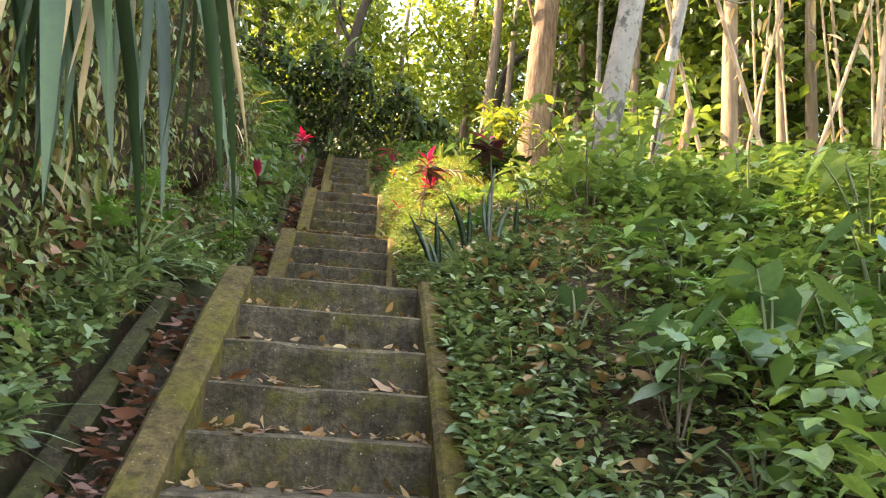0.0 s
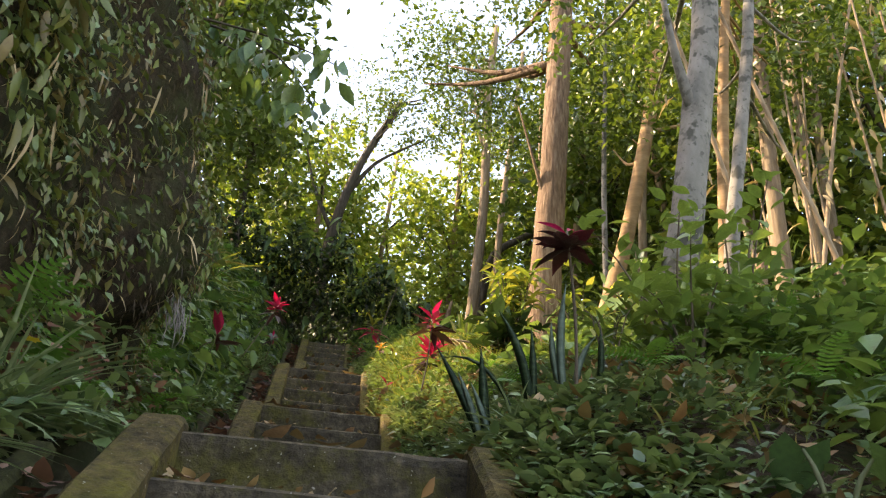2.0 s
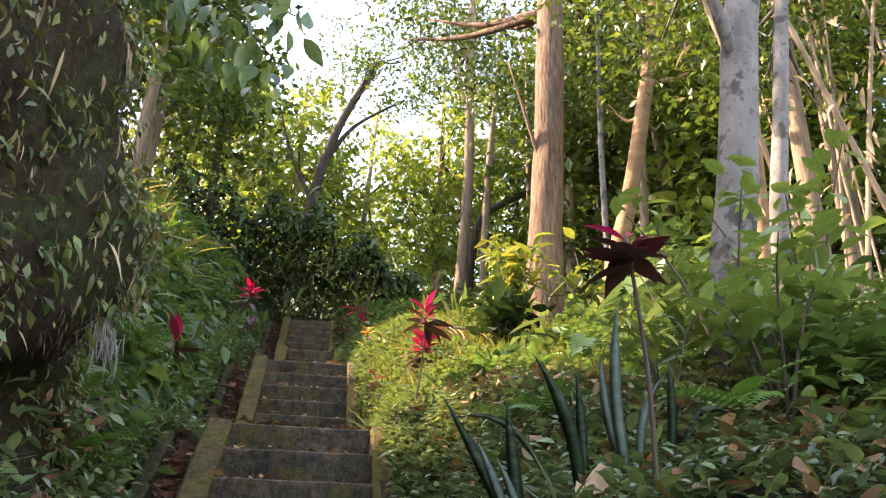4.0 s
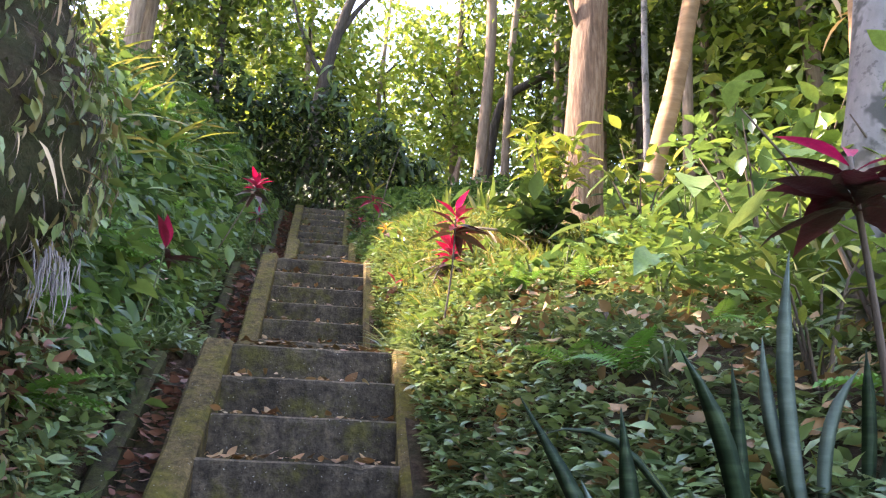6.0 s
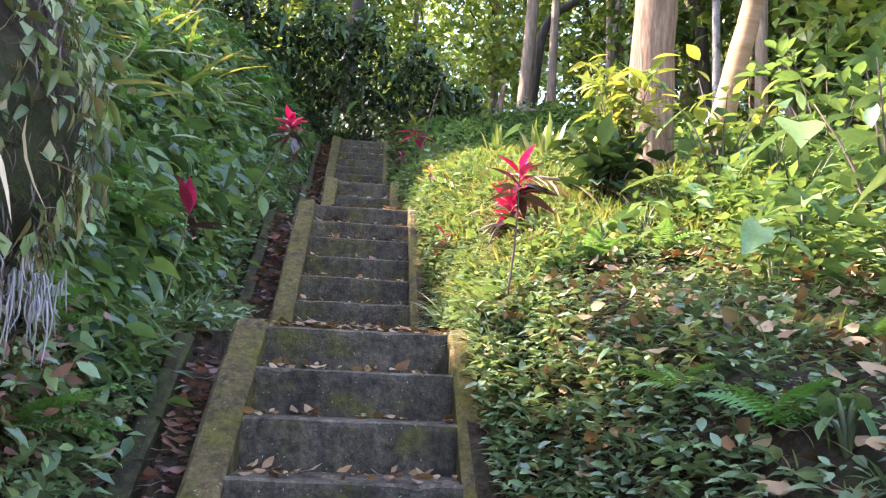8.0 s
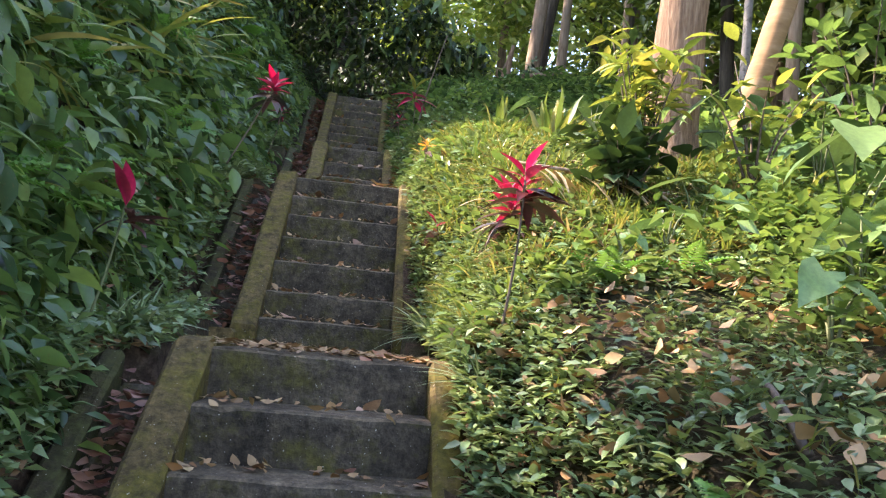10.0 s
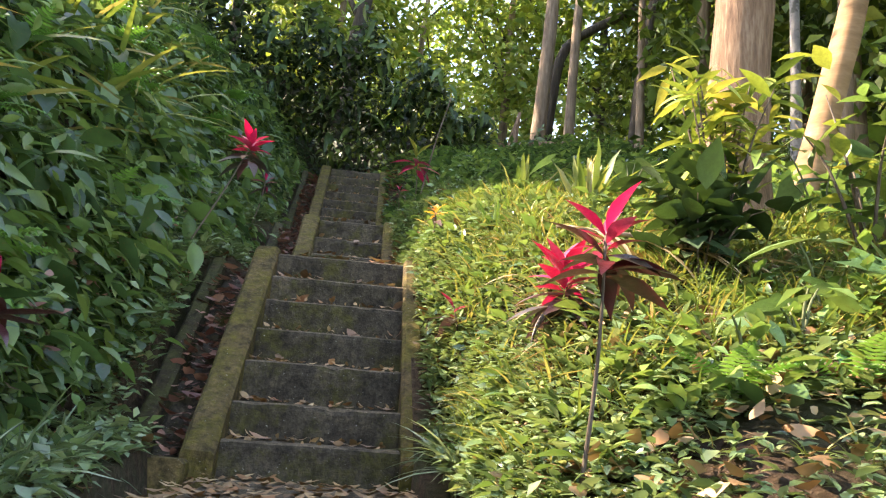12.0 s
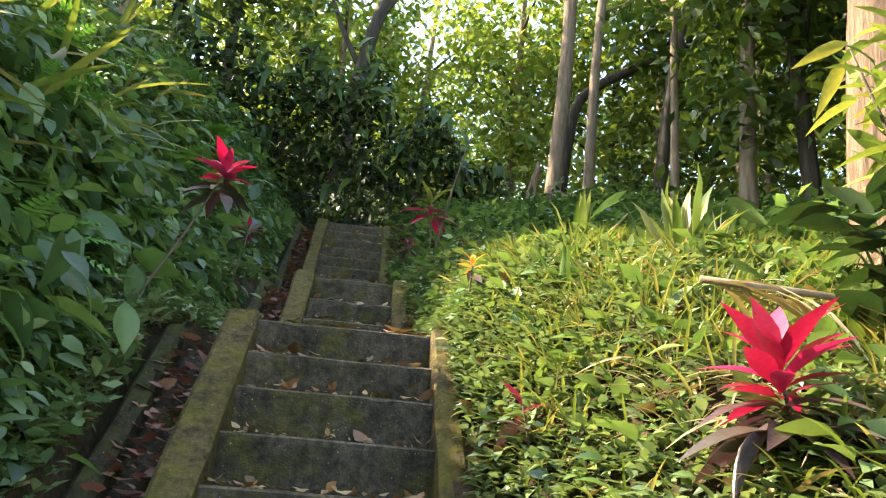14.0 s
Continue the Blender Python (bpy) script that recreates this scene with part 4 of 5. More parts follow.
for _i in range(64):
    _g = np.random.default_rng(700 + _i)
    _p = Vector((_g.normal(0.0, 0.03), _g.normal(0, 0.07), _g.uniform(-0.06, 0.06)))
    _l = _g.uniform(0.04, 0.13) if _i % 6 else _g.uniform(0.13, 0.24)
    tube("root", smooth_path([_p, _p + Vector((_g.normal(0.008, 0.006), _g.normal(0, 0.008), -_l * 0.5)), _p + Vector((_g.normal(0.01, 0.01), _g.normal(0, 0.012), -_l))], 6), [0.0032, 0.003, 0.0027, 0.0022, 0.0017, 0.001], M_ROOT, _root, 5)


# ---- plants that stand singly ----
def one_blade(shape, mat, cache={}):
    """A single leaf mesh, one unit long, made once for each shape and material."""
    key = (id(shape), mat.name)
    if key not in cache:
        tv, tf = shape
        me = bpy.data.meshes.new("leaf")
        me.from_pydata(tv.tolist(), [], tf)
        me.polygons.foreach_set("use_smooth", [True] * len(me.polygons))
        me.materials.append(mat)
        cache[key] = me
    return cache[key]


def add_leaf(parent, shape, mat, at, yaw, pitch, roll, length, width=1.0, name="leaf"):
    ob = new(name, one_blade(shape, mat))
    ob.parent = parent
    r = turns(np.array([yaw]), np.array([pitch]), np.array([roll]))[0]
    ob.matrix_basis = Matrix.Translation(at) @ Matrix(r.tolist()).to_4x4() @ Matrix.Diagonal((length * width, length, length, 1))
    return ob


def cordyline(head, foot, label, top_mat, low_mat, n_top, n_low, length, seed, stem_mat=None, width=1.0, low_shape=None, low_lift=0.0):
    g = np.random.default_rng(seed)
    foot, head = Vector(foot), Vector(head)
    root = thing("cordyline", foot, label, "plant")
    rel = head - foot
    path = smooth_path([(0, 0, -0.05), rel * 0.5 + Vector((0.02, 0.01, 0)), rel], 10)
    tube("stem", path, [0.008 - 0.003 * i / 9 for i in range(10)], stem_mat or M_CANE_STEM, root, 7, 0.2, seed)
    for i in range(n_low):
        a = i * 2.4 + g.normal(0, 0.2)
        add_leaf(root, low_shape or CORDY, low_mat, rel + Vector((0, 0, -0.3 * length - 0.35 * length * (i / max(n_low, 1)))), a, g.normal(low_lift, 0.25), g.normal(0, 0.25), length * g.uniform(0.75, 1.1), width)
    for i in range(n_top):
        a = i * 2.4 + g.normal(0, 0.2)
        add_leaf(root, CORDY, top_mat, rel + Vector((0, 0, -0.3 * length + 0.35 * length * i / n_top)), a, 0.3 + 0.95 * i / n_top + g.normal(0, 0.1), g.normal(0, 0.25), length * g.uniform(0.65, 1.0) * (0.75 + 0.25 * i / n_top), width)
    return root


cordyline((-0.31, 11.92, 5.56), (-0.62, 11.8, 4.8), "red-leaved cordyline leaning from the bank", M_PINK, M_OLIVE, 14, 12, 0.24, 1, width=1.3)
cordyline((-0.45, 8.6, 3.86), (-0.6, 8.55, 3.0), "dark-stemmed plant with a single red bud leaf", M_MAROON, M_MAROON, 1, 3, 0.22, 2, M_STEM)
cordyline((1.41, 8.46, 4.15), (1.33, 8.42, gz(1.33, 8.42)), "tall crimson cordyline with a thin bare stem", M_PINK, M_MAROON, 10, 12, 0.22, 3, width=1.2)
cordyline((1.54, 9.45, 4.22), (1.57, 9.45, gz(1.57, 9.45)), "bushy crimson cordyline with dull lower leaves", M_PINK, M_OLIVE, 22, 20, 0.26, 4, width=1.1)
cordyline((1.483, 4.66, 2.95), (1.52, 4.7, gz(1.52, 4.7)), "dark maroon cordyline with pink top leaves", M_PINK, M_MAROON, 4, 20, 0.15, 5, width=1.0, low_shape=PADDLE, low_lift=0.3)
cordyline((1.138, 15.5, 6.95), (1.15, 15.5, gz(1.15, 15.5)), "small cordyline with green top and red leaves", M_YELLOW, M_PINK, 8, 9, 0.32, 6)
cordyline((1.16, 12.1, 5.24), (1.12, 12.2, gz(1.12, 12.2)), "small orange-leaved cordyline beside the kerb", M_ORANGE, M_OLIVE, 9, 5, 0.15, 7, width=1.3)
cordyline((1.2, 10.7, 4.25), (1.22, 10.7, gz(1.22, 10.7)), "small plant with red and grey-green leaves", M_PINK, M_OLIVE, 3, 5, 0.19, 8, width=1.2)
cordyline((0.98, 16.4, 6.75), (0.98, 16.4, gz(0.98, 16.4)), "small red cordyline beside the upper steps", M_PINK, M_OLIVE, 6, 4, 0.2, 9)
cordyline((-0.5, 14.2, 6.0), (-0.6, 14.2, 5.5), "small red-leaved plant on the bank foot", M_PINK, M_OLIVE, 5, 4, 0.2, 10)
_bud = bpy.data.objects["cordyline.001"]
for _k in range(2):
    add_leaf(_bud, PADDLE, M_PINK, Vector((0.15, 0.03, 0.8)), 3.0 + 0.5 * _k, 1.3, 0.1, 0.22, 1.0, "bud_leaf")
for _k in range(3):
    add_leaf(_bud, PADDLE, M_MAROON, Vector((0.14, 0.05, 0.72)), 1.3 + 0.5 * _k, 0.5 - 0.25 * _k, 0.2, 0.24, 0.7)


def stiff_blade(root, base, tip, width, bow=(0, 0, 0), pale=False):
    """One thick channelled blade from base to tip, bowed sideways."""
    a, b, k = Vector(base), Vector(tip), Vector(bow)
    n = 9
    side = (b - a).cross(Vector((0.25, 1.0, 0.1))).normalized()
    out = side.cross(b - a).normalized()
    v, f = [], []
    for i in range(n):
        t = i / (n - 1)
        p = a + (b - a) * t + k * (4 * t * (1 - t))
        w = width * 0.4 * min(1.0, 0.62 + 1.3 * t, (1 - t) * 3.2 + 0.04)
        rip = 0.0015 * math.sin(t * 17 + width * 90)
        v += [p - side * w + out * (w * 0.4 + rip), p + out * 0.002, p + side * w + out * (w * 0.4 - rip), p - out * 0.005]
    for i in range(n - 1):
        c = i * 4
        f += [(c + q, c + (q + 1) % 4, c + 4 + (q + 1) % 4, c + 4 + q) for q in range(4)]
    f += [(3, 2, 1, 0), tuple(range(n * 4 - 4, n * 4))]
    return mesh_object("blade", v, f, M_SANS_PALE if pale else M_SANS, root)


def snake_plant(x, y, label, blades):
    """blades: base offset x, y; tip x, y, z; width; bow; pale."""
    z = gz(x, y)
    root = thing("snake_plant", (x, y, z), label, "plant", "snake plants")
    for bx, by, tx, ty, tz, w, bow, pale in blades:
        stiff_blade(root, (bx, by, -0.04), (tx - x, ty - y, tz - z), w, bow, pale)


_dark = "clump of stiff dark banded snake plant blades"
snake_plant(1.28, 5.08, _dark, [(0.0, 0, 1.04, 5.14, 2.58, 0.045, (0.03, 0, -0.02), False), (0.0, 0.02, 1.22, 5.05, 2.56, 0.05, (0, 0, 0), False), (-0.02, -0.06, 1.12, 5.0, 2.42, 0.034, (0, 0, 0.02), True), (0.01, -0.09, 1.17, 4.97, 2.37, 0.03, (0, 0, 0.02), True)])
snake_plant(1.42, 5.02, _dark, [(0.0, 0, 1.245, 4.83, 2.64, 0.048, (0.05, 0, 0.02), False), (0.02, 0.02, 1.42, 4.98, 2.65, 0.04, (0.01, 0, 0), False), (0.0, 0.04, 1.06, 5.08, 2.5, 0.022, (0.02, 0, 0.13), False)])
snake_plant(1.6, 5.05, "clump of pale grey-green and dark snake plant blades", [(0.0, 0, 1.59, 5.02, 2.9, 0.045, (-0.03, 0, 0), True), (0.03, 0.02, 1.53, 5.05, 2.72, 0.04, (-0.03, 0, 0), True), (0.04, 0, 1.72, 5.02, 2.66, 0.036, (-0.04, 0, 0.03), True)])
snake_plant(1.74, 5.08, _dark, [(0.0, 0, 1.74, 5.02, 2.7, 0.038, (0.01, 0, 0), False), (0.02, 0, 1.95, 5.05, 2.55, 0.04, (0.0, 0, 0.1), False)])


def tuft(at, n, length, mat, seed, label, lift=0.6, shape=GRASSY, name="grass_tuft"):
    g = np.random.default_rng(seed)
    root = thing(name, at, label, "grass")
    p = g.normal(0, 0.03, (n, 3)) * np.array([1, 1, 0.2])
    leaves("tussock", shape, p, g.uniform(0, 6.28, n), g.normal(lift, 0.35, n), g.normal(0, 0.3, n), g.uniform(0.5, 1.1, n) * length, mat, root, 0.6 if shape is GRASSY else 1.0)
    return root


_gt = "clump of arching grey-green grass beside the drain"
for _i, (_x, _y, _z, _l, _n) in enumerate(((-0.52, 4.8, 2.0, 0.55, 150), (-0.5, 4.35, 1.75, 0.4, 100), (-0.52, 3.1, 1.0, 0.42, 70), (-0.55, 2.3, 0.55, 0.36, 60), (-0.45, 5.6, 2.05, 0.35, 60), (-0.5, 9.1, 3.15, 0.42, 90),
                                             (-0.55, 9.6, 3.2, 0.4, 60), (-0.5, 8.8, 3.05, 0.35, 60))):
    tuft((_x, _y, float(kerb_line(_y)) - 0.04), _n, _l, M_GREY_GRASS, 300 + _i, _gt)
for _i, (_x, _y, _l, _n) in enumerate(((1.14, 9.55, 0.36, 70), (1.24, 8.2, 0.28, 60), (1.36, 4.9, 0.34, 60), (1.32, 5.3, 0.3, 50), (1.12, 10.0, 0.25, 40), (1.3, 3.9, 0.22, 30))):
    tuft((_x, _y, gz(_x, _y)), _n, _l, M_GREY_GRASS, 330 + _i, "clump of arching grey-green grass beside the kerb")
for _i, (_x, _y, _l, _n) in enumerate(((2.25, 11.6, 0.6, 16), (2.4, 11.9, 0.65, 14), (1.55, 11.4, 0.45, 5), (1.9, 12.4, 0.5, 12), (2.6, 6.2, 0.7, 22), (2.9, 5.7, 0.6, 16), (3.1, 9.2, 0.5, 14))):
    tuft((_x, _y, gz(_x, _y)), _n, _l, M_YELLOW if _i == 2 else M_GRASS, 350 + _i, "tuft of tall upright strap leaves", 1.25, UPRIGHT)


def taro(at, n, size, seed, mat=None, tall=1.0):
    g = np.random.default_rng(seed)
    root = thing("taro_plant", at, "plant with broad heart-shaped green leaves", "plant", "taro plants")
    for i in range(n):
        a = i * 2.4 + g.normal(0, 0.3)
        h = size * g.uniform(0.9, 1.9) * tall
        out = size * g.uniform(0.3, 0.9)
        tip = Vector((math.sin(a) * out, math.cos(a) * out, h))
        s = smooth_path([(0, 0, -0.02), tip * 0.5 + Vector((0, 0, h * 0.18)), tip], 7)
        st = tube("stalk", s, [0.008, 0.008, 0.007, 0.007, 0.006, 0.005, 0.004], M_STEM, root, 6)
        add_leaf(st, HEART, mat or M_TARO, tip, a, g.normal(-0.55, 0.25), g.normal(0, 0.3), size * g.uniform(0.75, 1.2))


for _i, (_x, _y, _n, _s, _t) in enumerate(((2.45, 7.6, 4, 0.17, 1.0), (2.9, 8.1, 5, 0.28, 1.1), (3.2, 7.4, 5, 0.34, 1.5), (2.02, 8.75, 3, 0.13, 1.0), (2.3, 8.9, 4, 0.16, 1.0), (3.3, 8.8, 5, 0.32, 1.2), (3.6, 9.6, 5, 0.34, 1.2),
                                          (2.25, 2.85, 6, 0.22, 1.5), (2.6, 3.0, 5, 0.22, 1.5), (2.05, 3.2, 5, 0.16, 0.9), (2.5, 2.6, 6, 0.17, 1.3), (2.0, 2.5, 5, 0.14, 0.9), (2.35, 3.9, 6, 0.18, 1.2), (3.0, 3.3, 6, 0.22, 1.6), (3.0, 4.4, 6, 0.2, 1.6), (3.4, 3.9, 6, 0.24, 1.6), (2.6, 1.9, 6, 0.17, 1.3),
                                          (1.75, 3.6, 2, 0.16, 1.0), (2.4, 5.4, 6, 0.15, 2.2), (2.75, 5.6, 6, 0.15, 2.6), (1.95, 10.6, 3, 0.16, 1.0), (2.75, 10.7, 4, 0.24, 1.0), (2.3, 12.3, 4, 0.24, 1.0), (2.85, 12.4, 4, 0.26, 1.0), (3.6, 10.8, 5, 0.3, 1.2),
                                          (2.6, 9.2, 3, 0.24, 1.0), (1.75, 6.0, 4, 0.1, 0.8), (1.6, 7.2, 4, 0.09, 0.8), (2.0, 7.0, 4, 0.1, 0.8))):
    taro((_x, _y, gz(_x, _y)), _n, _s, 800 + _i, None, _t)


def frond_shape(n=15):
    v, f = [], []
    for i in range(n):
        s = (i + 0.6) / n
        z = 0.28 * s - 0.5 * s * s
        w = 0.23 * math.sin(math.pi * min(1, 0.16 + s * 0.86)) + 0.01
        for sg in (-1, 1):
            b = len(v)
            v += [(0, s - 0.02, z), (sg * w * 0.5, s + 0.035, z + 0.02), (sg * w, s + 0.05, z - 0.04), (sg * w * 0.5, s - 0.012, z + 0.015), (0, s + 0.015, z)]
            f += [(b, b + 3, b + 1, b + 4), (b + 3, b + 2, b + 1)] if sg > 0 else [(b + 4, b + 1, b + 3, b), (b + 1, b + 2, b + 3)]
    return np.array(v, float), f


FROND = frond_shape()
M_FERN = leaf_material("fern_frond", [(0.06, 0.17, 0.025), (0.1, 0.24, 0.04), (0.14, 0.28, 0.06)], 0.5, 0.35, per_object=True)


def fern(at, n, length, seed, face=None):
    g = np.random.default_rng(seed)
    root = thing("fern", at, "green fern with spreading feathery fronds", "fern", "ferns")
    for i in range(n):
        a = i * 2.4 + g.normal(0, 0.2) if face is None else face + g.normal(0, 0.7)
        add_leaf(root, FROND, M_FERN, (0, 0, 0.02), a, g.uniform(0.1, 0.8), g.normal(0, 0.2), length * g.uniform(0.7, 1.1), 1.0, "frond")


_fg = np.random.default_rng(78)
for _i in range(26):
    _x, _y = 1.95 + 1.9 * _fg.random(), 1.4 + 4.2 * _fg.random()
    fern((_x, _y, gz(_x, _y) + 0.05 + 0.2 * _fg.random()), 6, 0.27 * _fg.uniform(0.7, 1.2), 900 + _i)
for _i in range(10):
    _x, _y = 1.5 + 2.5 * _fg.random(), 5.5 + 4 * _fg.random()
    fern((_x, _y, gz(_x, _y) + 0.03), 6, 0.26, 940 + _i)
for _i, (_y, _h) in enumerate(((5.3, 0.3), (5.0, 0.55), (5.55, 0.2), (4.4, 0.5), (7.2, 1.4), (7.6, 0.5), (7.2, 0.25), (8.3, 1.6), (9.4, 1.5), (10.2, 1.2), (11.2, 1.6), (12.4, 1.3), (9.0, 0.8), (12.9, 0.6), (3.6, 1.6), (3.2, 0.5), (2.6, 1.2))):
    fern((float(bank_x(_y, _h)) + 0.02, _y, float(bank_base(_y)) + _h), 6, 0.38, 960 + _i, 1.57)


for _i in range(16):
    _y, _h = 8.2 + 0.62 * _i + 0.3 * _fg.random(), 0.4 + 1.9 * _fg.random()
    fern((float(bank_x(_y, _h)) + 0.05, _y, float(bank_base(_y)) + _h), 7, 0.5, 1000 + _i, 1.57)
for _i in range(18):
    _y, _h = 8.4 + 0.55 * _i, 0.5 + 2.2 * _fg.random()
    tuft((float(bank_x(_y, _h)) + 0.02, _y, float(bank_base(_y)) + _h), 20, 0.42, M_GRASS if _i % 2 else M_SLOPE, 1040 + _i, "tuft of arching green blades on the bank", 0.55, STRAP)


def shrub(at, label, n, h, r, leaf, shape, mat, seed, name="shrub"):
    g = np.random.default_rng(seed)
    root = thing(name, at, label, "shrub")
    tips = []
    for i in range(7):
        a = i * 0.9 + g.normal(0, 0.2)
        tip = Vector((math.sin(a) * r * g.uniform(0.3, 1), math.cos(a) * r * g.uniform(0.3, 1), h * g.uniform(0.6, 1.0)))
        s = smooth_path([(0, 0, -0.05), tip * 0.5 + Vector((0, 0, 0.12)), tip], 7)
        tube("branch", s, [q * min(1.0, h) for q in (0.013, 0.012, 0.01, 0.008, 0.006, 0.005, 0.003)], M_CANE_STEM, root, 6)
        tips.append(s)
    for i in range(n):
        s = tips[i % 7]
        p = s[int(g.integers(2, 7))] + Vector(g.normal(0, 0.05, 3))
        add_leaf(root, shape, mat, p, g.uniform(0, 6.28), g.normal(0.35, 0.45), g.normal(0, 0.3), leaf * g.uniform(0.7, 1.2))


shrub((2.5, 10.0, gz(2.5, 10.0)), "croton shrub with yellow and dark green leaves", 190, 1.4, 0.42, 0.24, LANCE, M_CROTON, 71, "croton_shrub")
shrub((2.52, 9.95, gz(2.52, 9.95) + 0.1), "upright yellow-green croton stems", 46, 1.1, 0.25, 0.2, LANCE, M_YELLOW, 81, "croton_shrub")
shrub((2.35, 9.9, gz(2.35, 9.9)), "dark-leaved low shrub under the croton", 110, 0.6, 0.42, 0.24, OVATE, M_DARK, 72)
shrub((3.3, 9.9, gz(3.3, 9.9)), "shrub with green and drooping yellow leaves", 60, 1.1, 0.5, 0.18, OVATE, M_CROTON, 73)
shrub((1.95, 5.5, gz(1.95, 5.5)), "shrub with dark and yellow strap leaves", 60, 0.45, 0.25, 0.11, LANCE, M_CROTON, 74)
shrub((3.0, 6.1, gz(3.0, 6.1)), "leafy green shrub at the white trunk", 130, 1.2, 0.5, 0.13, OVATE, M_BUSH, 75)
shrub((2.5, 5.9, gz(2.5, 5.9)), "leafy green shrub with round leaves", 130, 0.9, 0.5, 0.12, OVATE, M_BUSH, 76)
shrub((4.3, 9.0, gz(4.3, 9.0)), "leafy green shrub among the trees", 110, 1.3, 0.7, 0.22, OVATE, M_BUSH, 77)
shrub((4.9, 11.0, gz(4.9, 11.0)), "dark leafy shrub under the trees", 120, 1.5, 0.8, 0.22, OVATE, M_SLOPE, 78)

shrub((3.15, 7.7, gz(3.15, 7.7)), "tall shrub with broad light green leaves", 90, 1.1, 0.45, 0.15, OVATE, M_TARO, 79)
shrub((1.85, 2.75, gz(1.85, 2.75)), "low shrub with broad pale green leaves", 34, 0.42, 0.34, 0.14, OVATE, M_TARO, 82)
shrub((2.15, 2.0, gz(2.15, 2.0)), "low shrub with broad light green leaves", 40, 0.45, 0.4, 0.11, OVATE, M_BUSH, 83)
shrub((2.3, 5.3, gz(2.3, 5.3)), "leafy shrub with rounded light green leaves", 110, 0.7, 0.45, 0.12, OVATE, M_BUSH, 80)

# long strap leaves hanging from the bank top, and a leafy spray higher up
_root = thing("hanging_strap_leaves", (-0.7, 1.75, 2.42), "long green and dried strap leaves hanging over the bank", "plant")
tube("stem", smooth_path([(-0.35, 0.05, -0.1), (0.0, 0, 0.05), (0.5, -0.08, 0.1), (1.02, -0.14, -0.02)], 10), [0.014 - 0.0008 * i for i in range(10)], M_STEM, _root, 7)
for _i in range(42):
    _g = np.random.default_rng(1200 + _i)
    _dry = _i % 4 == 0
    _u = _g.random()
    _at = Vector((0.52 + 0.5 * _u, -0.1 + _g.normal(0, 0.1), 0.08 - 0.1 * _u))
    add_leaf(_root, HANG, M_STRAW if _dry else M_STRAP, _at, 1.5 + _g.normal(0, 0.6), _g.uniform(-1.4, -1.12), _g.normal(0, 0.5), _g.uniform(0.75, 1.1) * (0.85 if _dry else 1.0), 0.4 if _dry else 0.66)
_root = thing("hanging_branch", (-0.75, 6.7, 5.35), "leafy branch drooping from the bank top", "branch")
for _e in ((0.55, 0.2, 0.0), (0.95, 0.35, -0.1), (0.75, 0.75, 0.05), (1.1, 0.1, 0.1)):
    _p = smooth_path([(-0.4, -0.1, 0.25), (_e[0] * 0.5, _e[1] * 0.5, 0.25), _e], 8)
    tube("twig", _p, [0.012 - 0.0012 * i for i in range(8)], M_BARK_DARK, _root, 6)
    for _i in range(24):
        _g = np.random.default_rng(int(1300 + _i + _e[0] * 1000))
        _q = _p[int(_g.integers(2, 8))] + Vector((_g.normal(0, 0.07), _g.normal(0, 0.08), _g.normal(-0.03, 0.06)))
        add_leaf(_root, OVATE, M_SLOPE if _i % 3 else M_TARO, _q, _g.uniform(0, 6.28), _g.normal(-1.05, 0.25), _g.normal(0, 0.6), _g.uniform(0.12, 0.24), 0.9)

# dry palm frond lying in the clearing
_root = thing("dry_palm_frond", (2.15, 10.0, gz(2.15, 10.0) + 0.05), "dried straw-coloured palm frond on the grass", "palm frond")
tube("rachis", smooth_path([(-0.5, 0.1, 0.25), (0, 0, 0.2), (0.7, -0.15, 0.06)], 9), [0.014] * 9, M_BAMBOO, _root, 6)
for _i in range(44):
    _g = np.random.default_rng(1400 + _i)
    _s = _g.random()
    add_leaf(_root, GRASSY, M_STRAW, Vector((-0.5 + 1.2 * _s, 0.1 - 0.25 * _s, 0.25 - 0.18 * _s)), 1.9 + (0.7 if _i % 2 else -0.5) + _g.normal(0, 0.15), _g.normal(-0.15, 0.12), 0, _g.uniform(0.3, 0.6), 1.2, "leaflet")

# big pale dead leaf leaning at the snake plants
_root = thing("dead_leaf", (1.44, 4.87, gz(1.44, 4.87) + 0.03), "large pale tan dead leaf standing on edge", "leaf")
add_leaf(_root, OVATE, M_PALE_DEAD, (0, 0, 0), 0.3, 1.35, 0.1, 0.17, 1.1, "blade")
add_leaf(_root, OVATE, M_PALE_DEAD, (-0.04, 0, 0), 5.6, 1.25, 0.9, 0.11, 0.8, "blade")


# sticks, a stump and a log
def stick(points, r0, r1, mat, label, name="twig", category="twig"):
    base = Vector(points[0])
    root = thing(name, base, label, category)
    s = smooth_path([Vector(p) - base for p in points], 9)
    tube("wood", s, [r0 + (r1 - r0) * i / 8 for i in range(9)], mat, root, 8, 0.25, base.x)


stick([(1.28, 6.75, gz(1.28, 6.75) + 0.02), (1.36, 6.95, gz(1.36, 6.95) + 0.07), (1.4, 7.1, gz(1.4, 7.1) + 0.05)], 0.011, 0.006, M_BAMBOO, "short pale broken twig on the leaf litter")
stick([(1.82, 6.7, gz(1.82, 6.7) + 0.03), (1.86, 6.95, gz(1.86, 6.95) + 0.1), (1.95, 7.15, gz(1.95, 7.15) + 0.06)], 0.014, 0.008, M_CANE_STEM, "brown broken stick on the leaf litter")
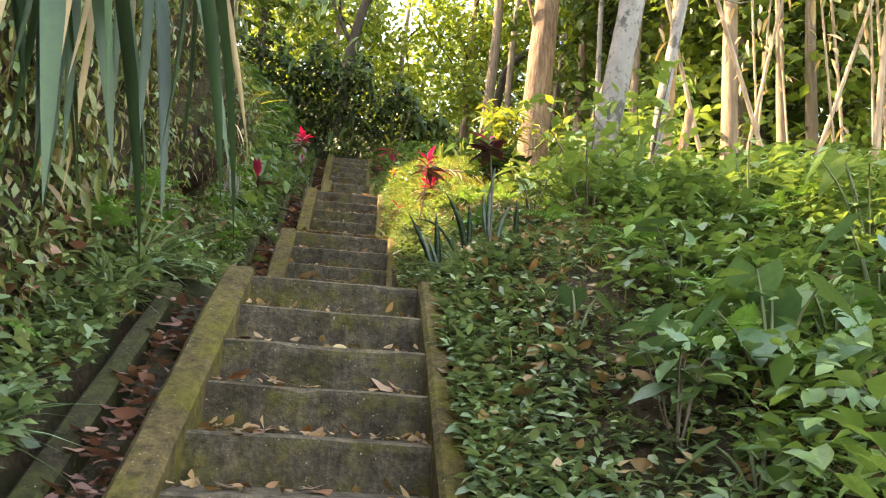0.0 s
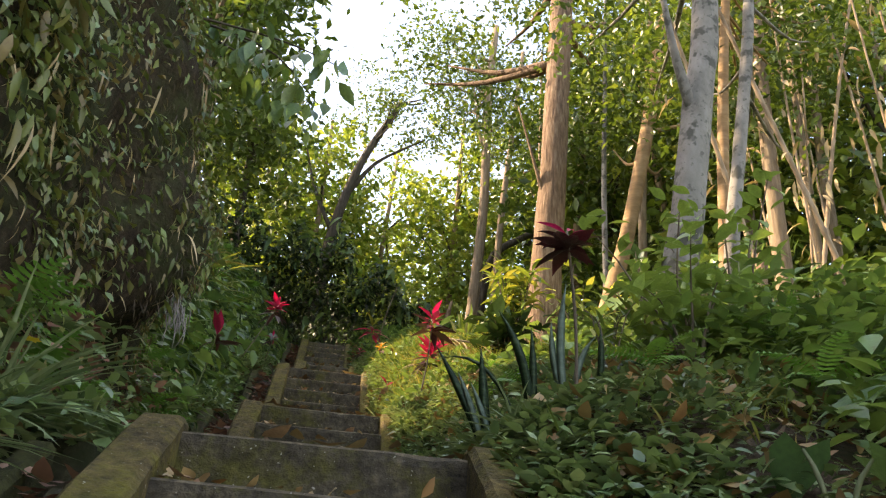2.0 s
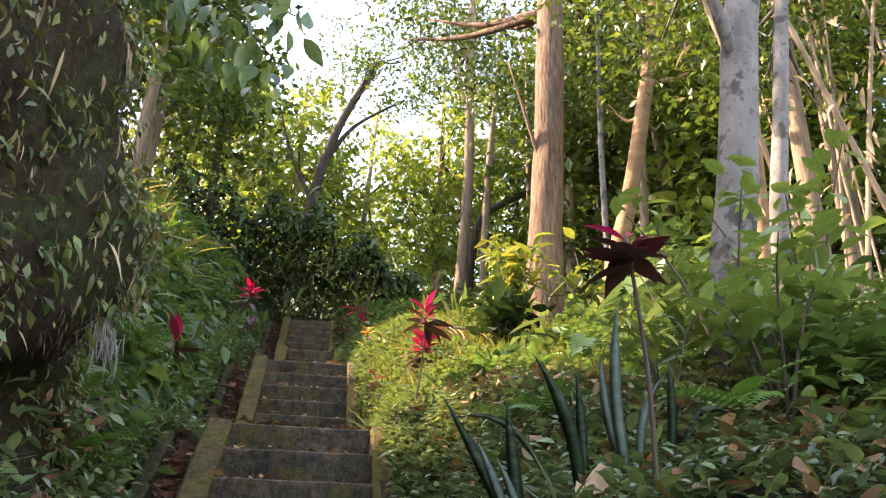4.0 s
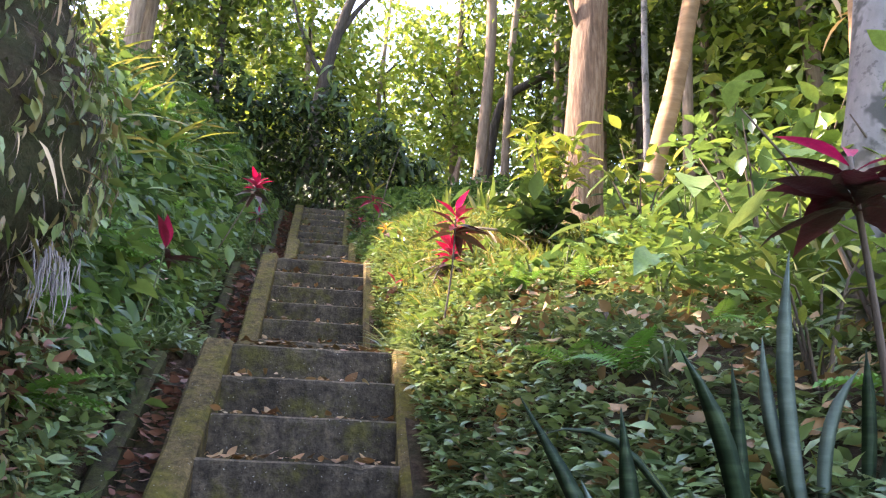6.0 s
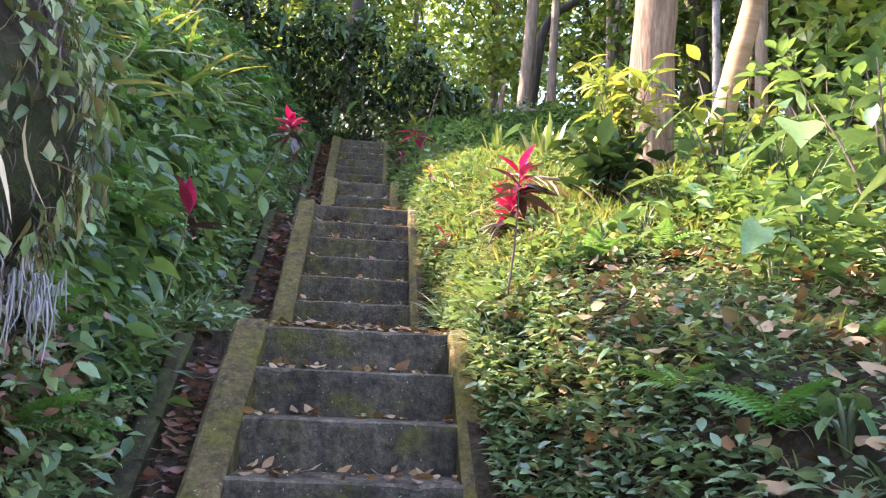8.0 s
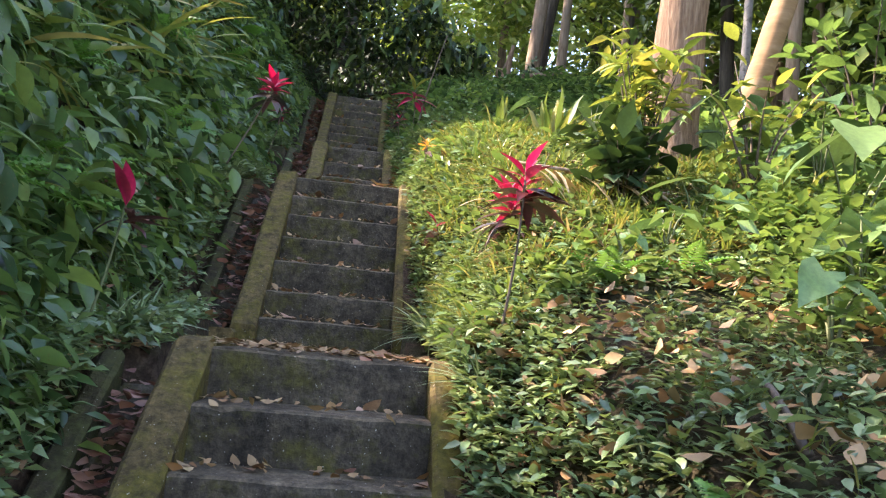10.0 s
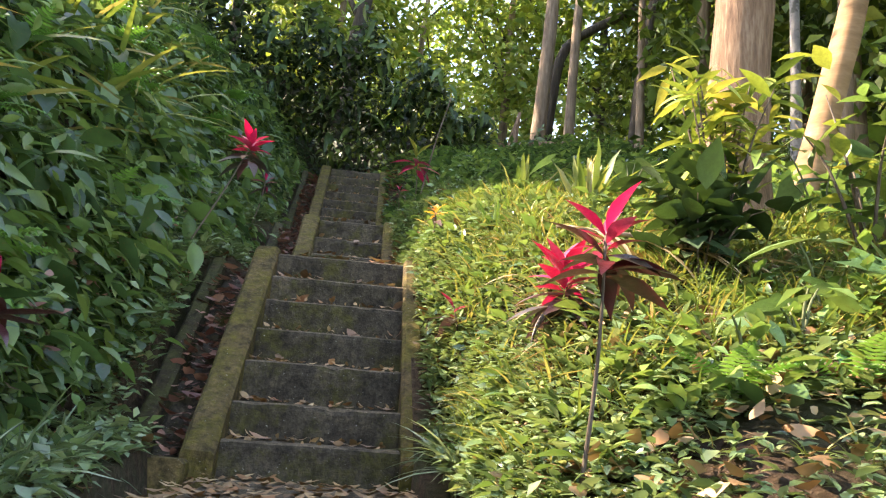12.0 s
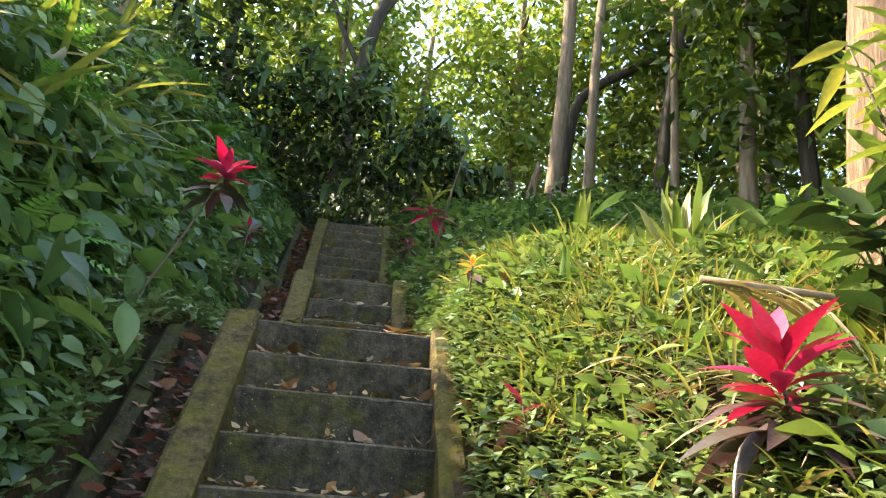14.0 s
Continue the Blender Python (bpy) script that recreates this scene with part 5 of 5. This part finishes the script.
stick([(1.2, 15.5, 6.3), (1.35, 15.5, 7.1), (1.52, 15.52, 7.8)], 0.012, 0.007, M_CANE_STEM, "thin leaning stick beside the cordyline", "garden_stick", "stick")
stick([(3.66, 7.0, gz(3.66, 7.0) - 0.1), (3.72, 7.0, 3.8), (3.82, 7.0, 4.4)], 0.06, 0.045, M_BARK_RED, "broken brown trunk beside the pale tree", "tree_stump", "stump")
stick([(3.0, 19.2, gz(3.0, 19.2) - 0.1), (3.03, 19.2, gz(3.0, 19.2) + 0.45), (3.12, 19.2, gz(3.0, 19.2) + 0.95)], 0.13, 0.03, M_BARK_RED, "splintered red-brown tree stump", "tree_stump", "stump")
stick([(3.5, 19.8, gz(3.5, 19.8) + 0.22), (4.5, 20.0, gz(4.5, 20.0) + 0.28), (5.5, 20.1, gz(5.5, 20.1) + 0.2)], 0.17, 0.11, M_BARK_RED, "fallen red-brown log among forest litter", "fallen_log", "log")
_fl = thing("yellow_flower", (-0.48, 4.75, 1.98), "small yellow flower among grey-green grass", "flower")
tube("stalk", smooth_path([(0, 0, 0), (0.02, 0, 0.15), (0.05, 0, 0.28)], 5), [0.004] * 5, M_STEM, _fl, 5)
for _i in range(6):
    add_leaf(_fl, SMALL, M_PETAL, Vector((0.05, 0, 0.28)), _i * 1.05, 0.35, 0, 0.035, 1.4, "petal")


# ---- fallen leaves on the stair, one by one ----
def fallen(x, y, z, size, mat, yaw, tip):
    ob = new("fallen_leaf", one_blade(DRY, mat))
    r = turns(np.array([yaw]), np.array([tip]), np.array([tip * 1.3]))[0]
    ob.matrix_basis = Matrix.Translation((x, y, z)) @ Matrix(r.tolist()).to_4x4() @ Matrix.Diagonal((size, size, size, 1))
    tagged(ob, "dry brown fallen leaf on the concrete", "leaf", "fallen leaves")


_g = np.random.default_rng(91)
for _key, (_xl, _xr, _foot, _edges) in FLIGHTS.items():
    for _i, (_ya, _za) in enumerate(_edges):
        _yb = _edges[_i + 1][0] if _i + 1 < len(_edges) else _ya + 0.3
        for _ in range(int(_g.integers(3, 8)) if _key != "top" else 2):
            _u = _g.random()
            _u = _u * 0.35 if _g.random() < 0.4 else (1 - _u * 0.35 if _g.random() < 0.7 else _u)
            fallen(_xl + 0.04 + (_xr - _xl - 0.08) * _u, _ya + 0.04 + (_yb - _ya - 0.06) * _g.random(), _za + 0.016, _g.uniform(0.06, 0.14), M_FALLEN, _g.uniform(0, 6.28), _g.normal(0.1, 0.22))
# crumbs of leaf along the back of every tread
for _key, (_xl, _xr, _foot, _edges) in FLIGHTS.items():
    _xs, _ys, _zs = [], [], []
    for _i, (_ya, _za) in enumerate(_edges[:-1]):
        _m = int(_g.integers(26, 60))
        _u = _g.random(_m)
        _xs += list(_xl + 0.03 + (_xr - _xl - 0.06) * np.where(_g.random(_m) < 0.5, _u ** 2, 1 - _u ** 1.6))
        _ys += list(_ya + (_edges[_i + 1][0] - _ya) * (0.08 + 0.88 * _g.random(_m)))
        _zs += [_za + 0.006] * _m
    litter("step_litter", "small dry leaf scraps scattered on the steps", np.array(_xs), np.array(_ys), np.array(_zs), 0.06, M_LITTER, 140 + len(_xs), 0.012, 0.35)
# landings and drains carry drifts
for _key, _n in (("second", 420), ("lower", 120), ("third", 120), ("fourth", 80)):
    _xl, _xr, _foot, _edges = FLIGHTS[_key]
    _ya, _yb = _edges[-1][0] + 0.05, LANDING_END[_key] - 0.05
    _x, _y = _xl - 0.1 + (_xr - _xl + 0.15) * _g.random(_n), _ya + (_yb - _ya) * _g.random(_n) ** 1.3
    litter("landing_litter", "drift of tan dead leaves on the landing", _x, _y, np.full(_n, _edges[-1][1]) + 0.02 * _g.random(_n), 0.09, M_LITTER, 92 + _n, 0.012, 0.09)
for _key in FLIGHTS:
    _xl, _xr, _foot, _edges = FLIGHTS[_key]
    (_ya, _za), (_yb, _zb) = _edges[0], _edges[-1]
    _n = int(150 * (_yb - _ya))
    _y = _ya + (_yb - _ya) * _g.random(_n)
    _x = _xl - 0.18 - 0.2 * _g.random(_n)
    litter("drain_litter", "red-brown dead leaves filling the drain", _x, _y, _za + (_y - _ya) * (_zb - _za) / (_yb - _ya) - 0.19 + 0.04 * _g.random(_n), 0.095, M_LITTER_RED, 96 + _n, 0.02)
    _n = int(90 * (_yb - _ya + 0.5))
    _y = _ya - 0.2 + (_yb - _ya + 0.5) * _g.random(_n)
    _x = _xr + 0.12 + 0.16 * np.abs(_g.normal(0, 0.9, _n))
    litter("kerb_litter", "dead leaves lying beside the kerb", _x, _y, ground_right(_x, _y) + 0.02, 0.09, M_LITTER, 97 + _n, 0.02)
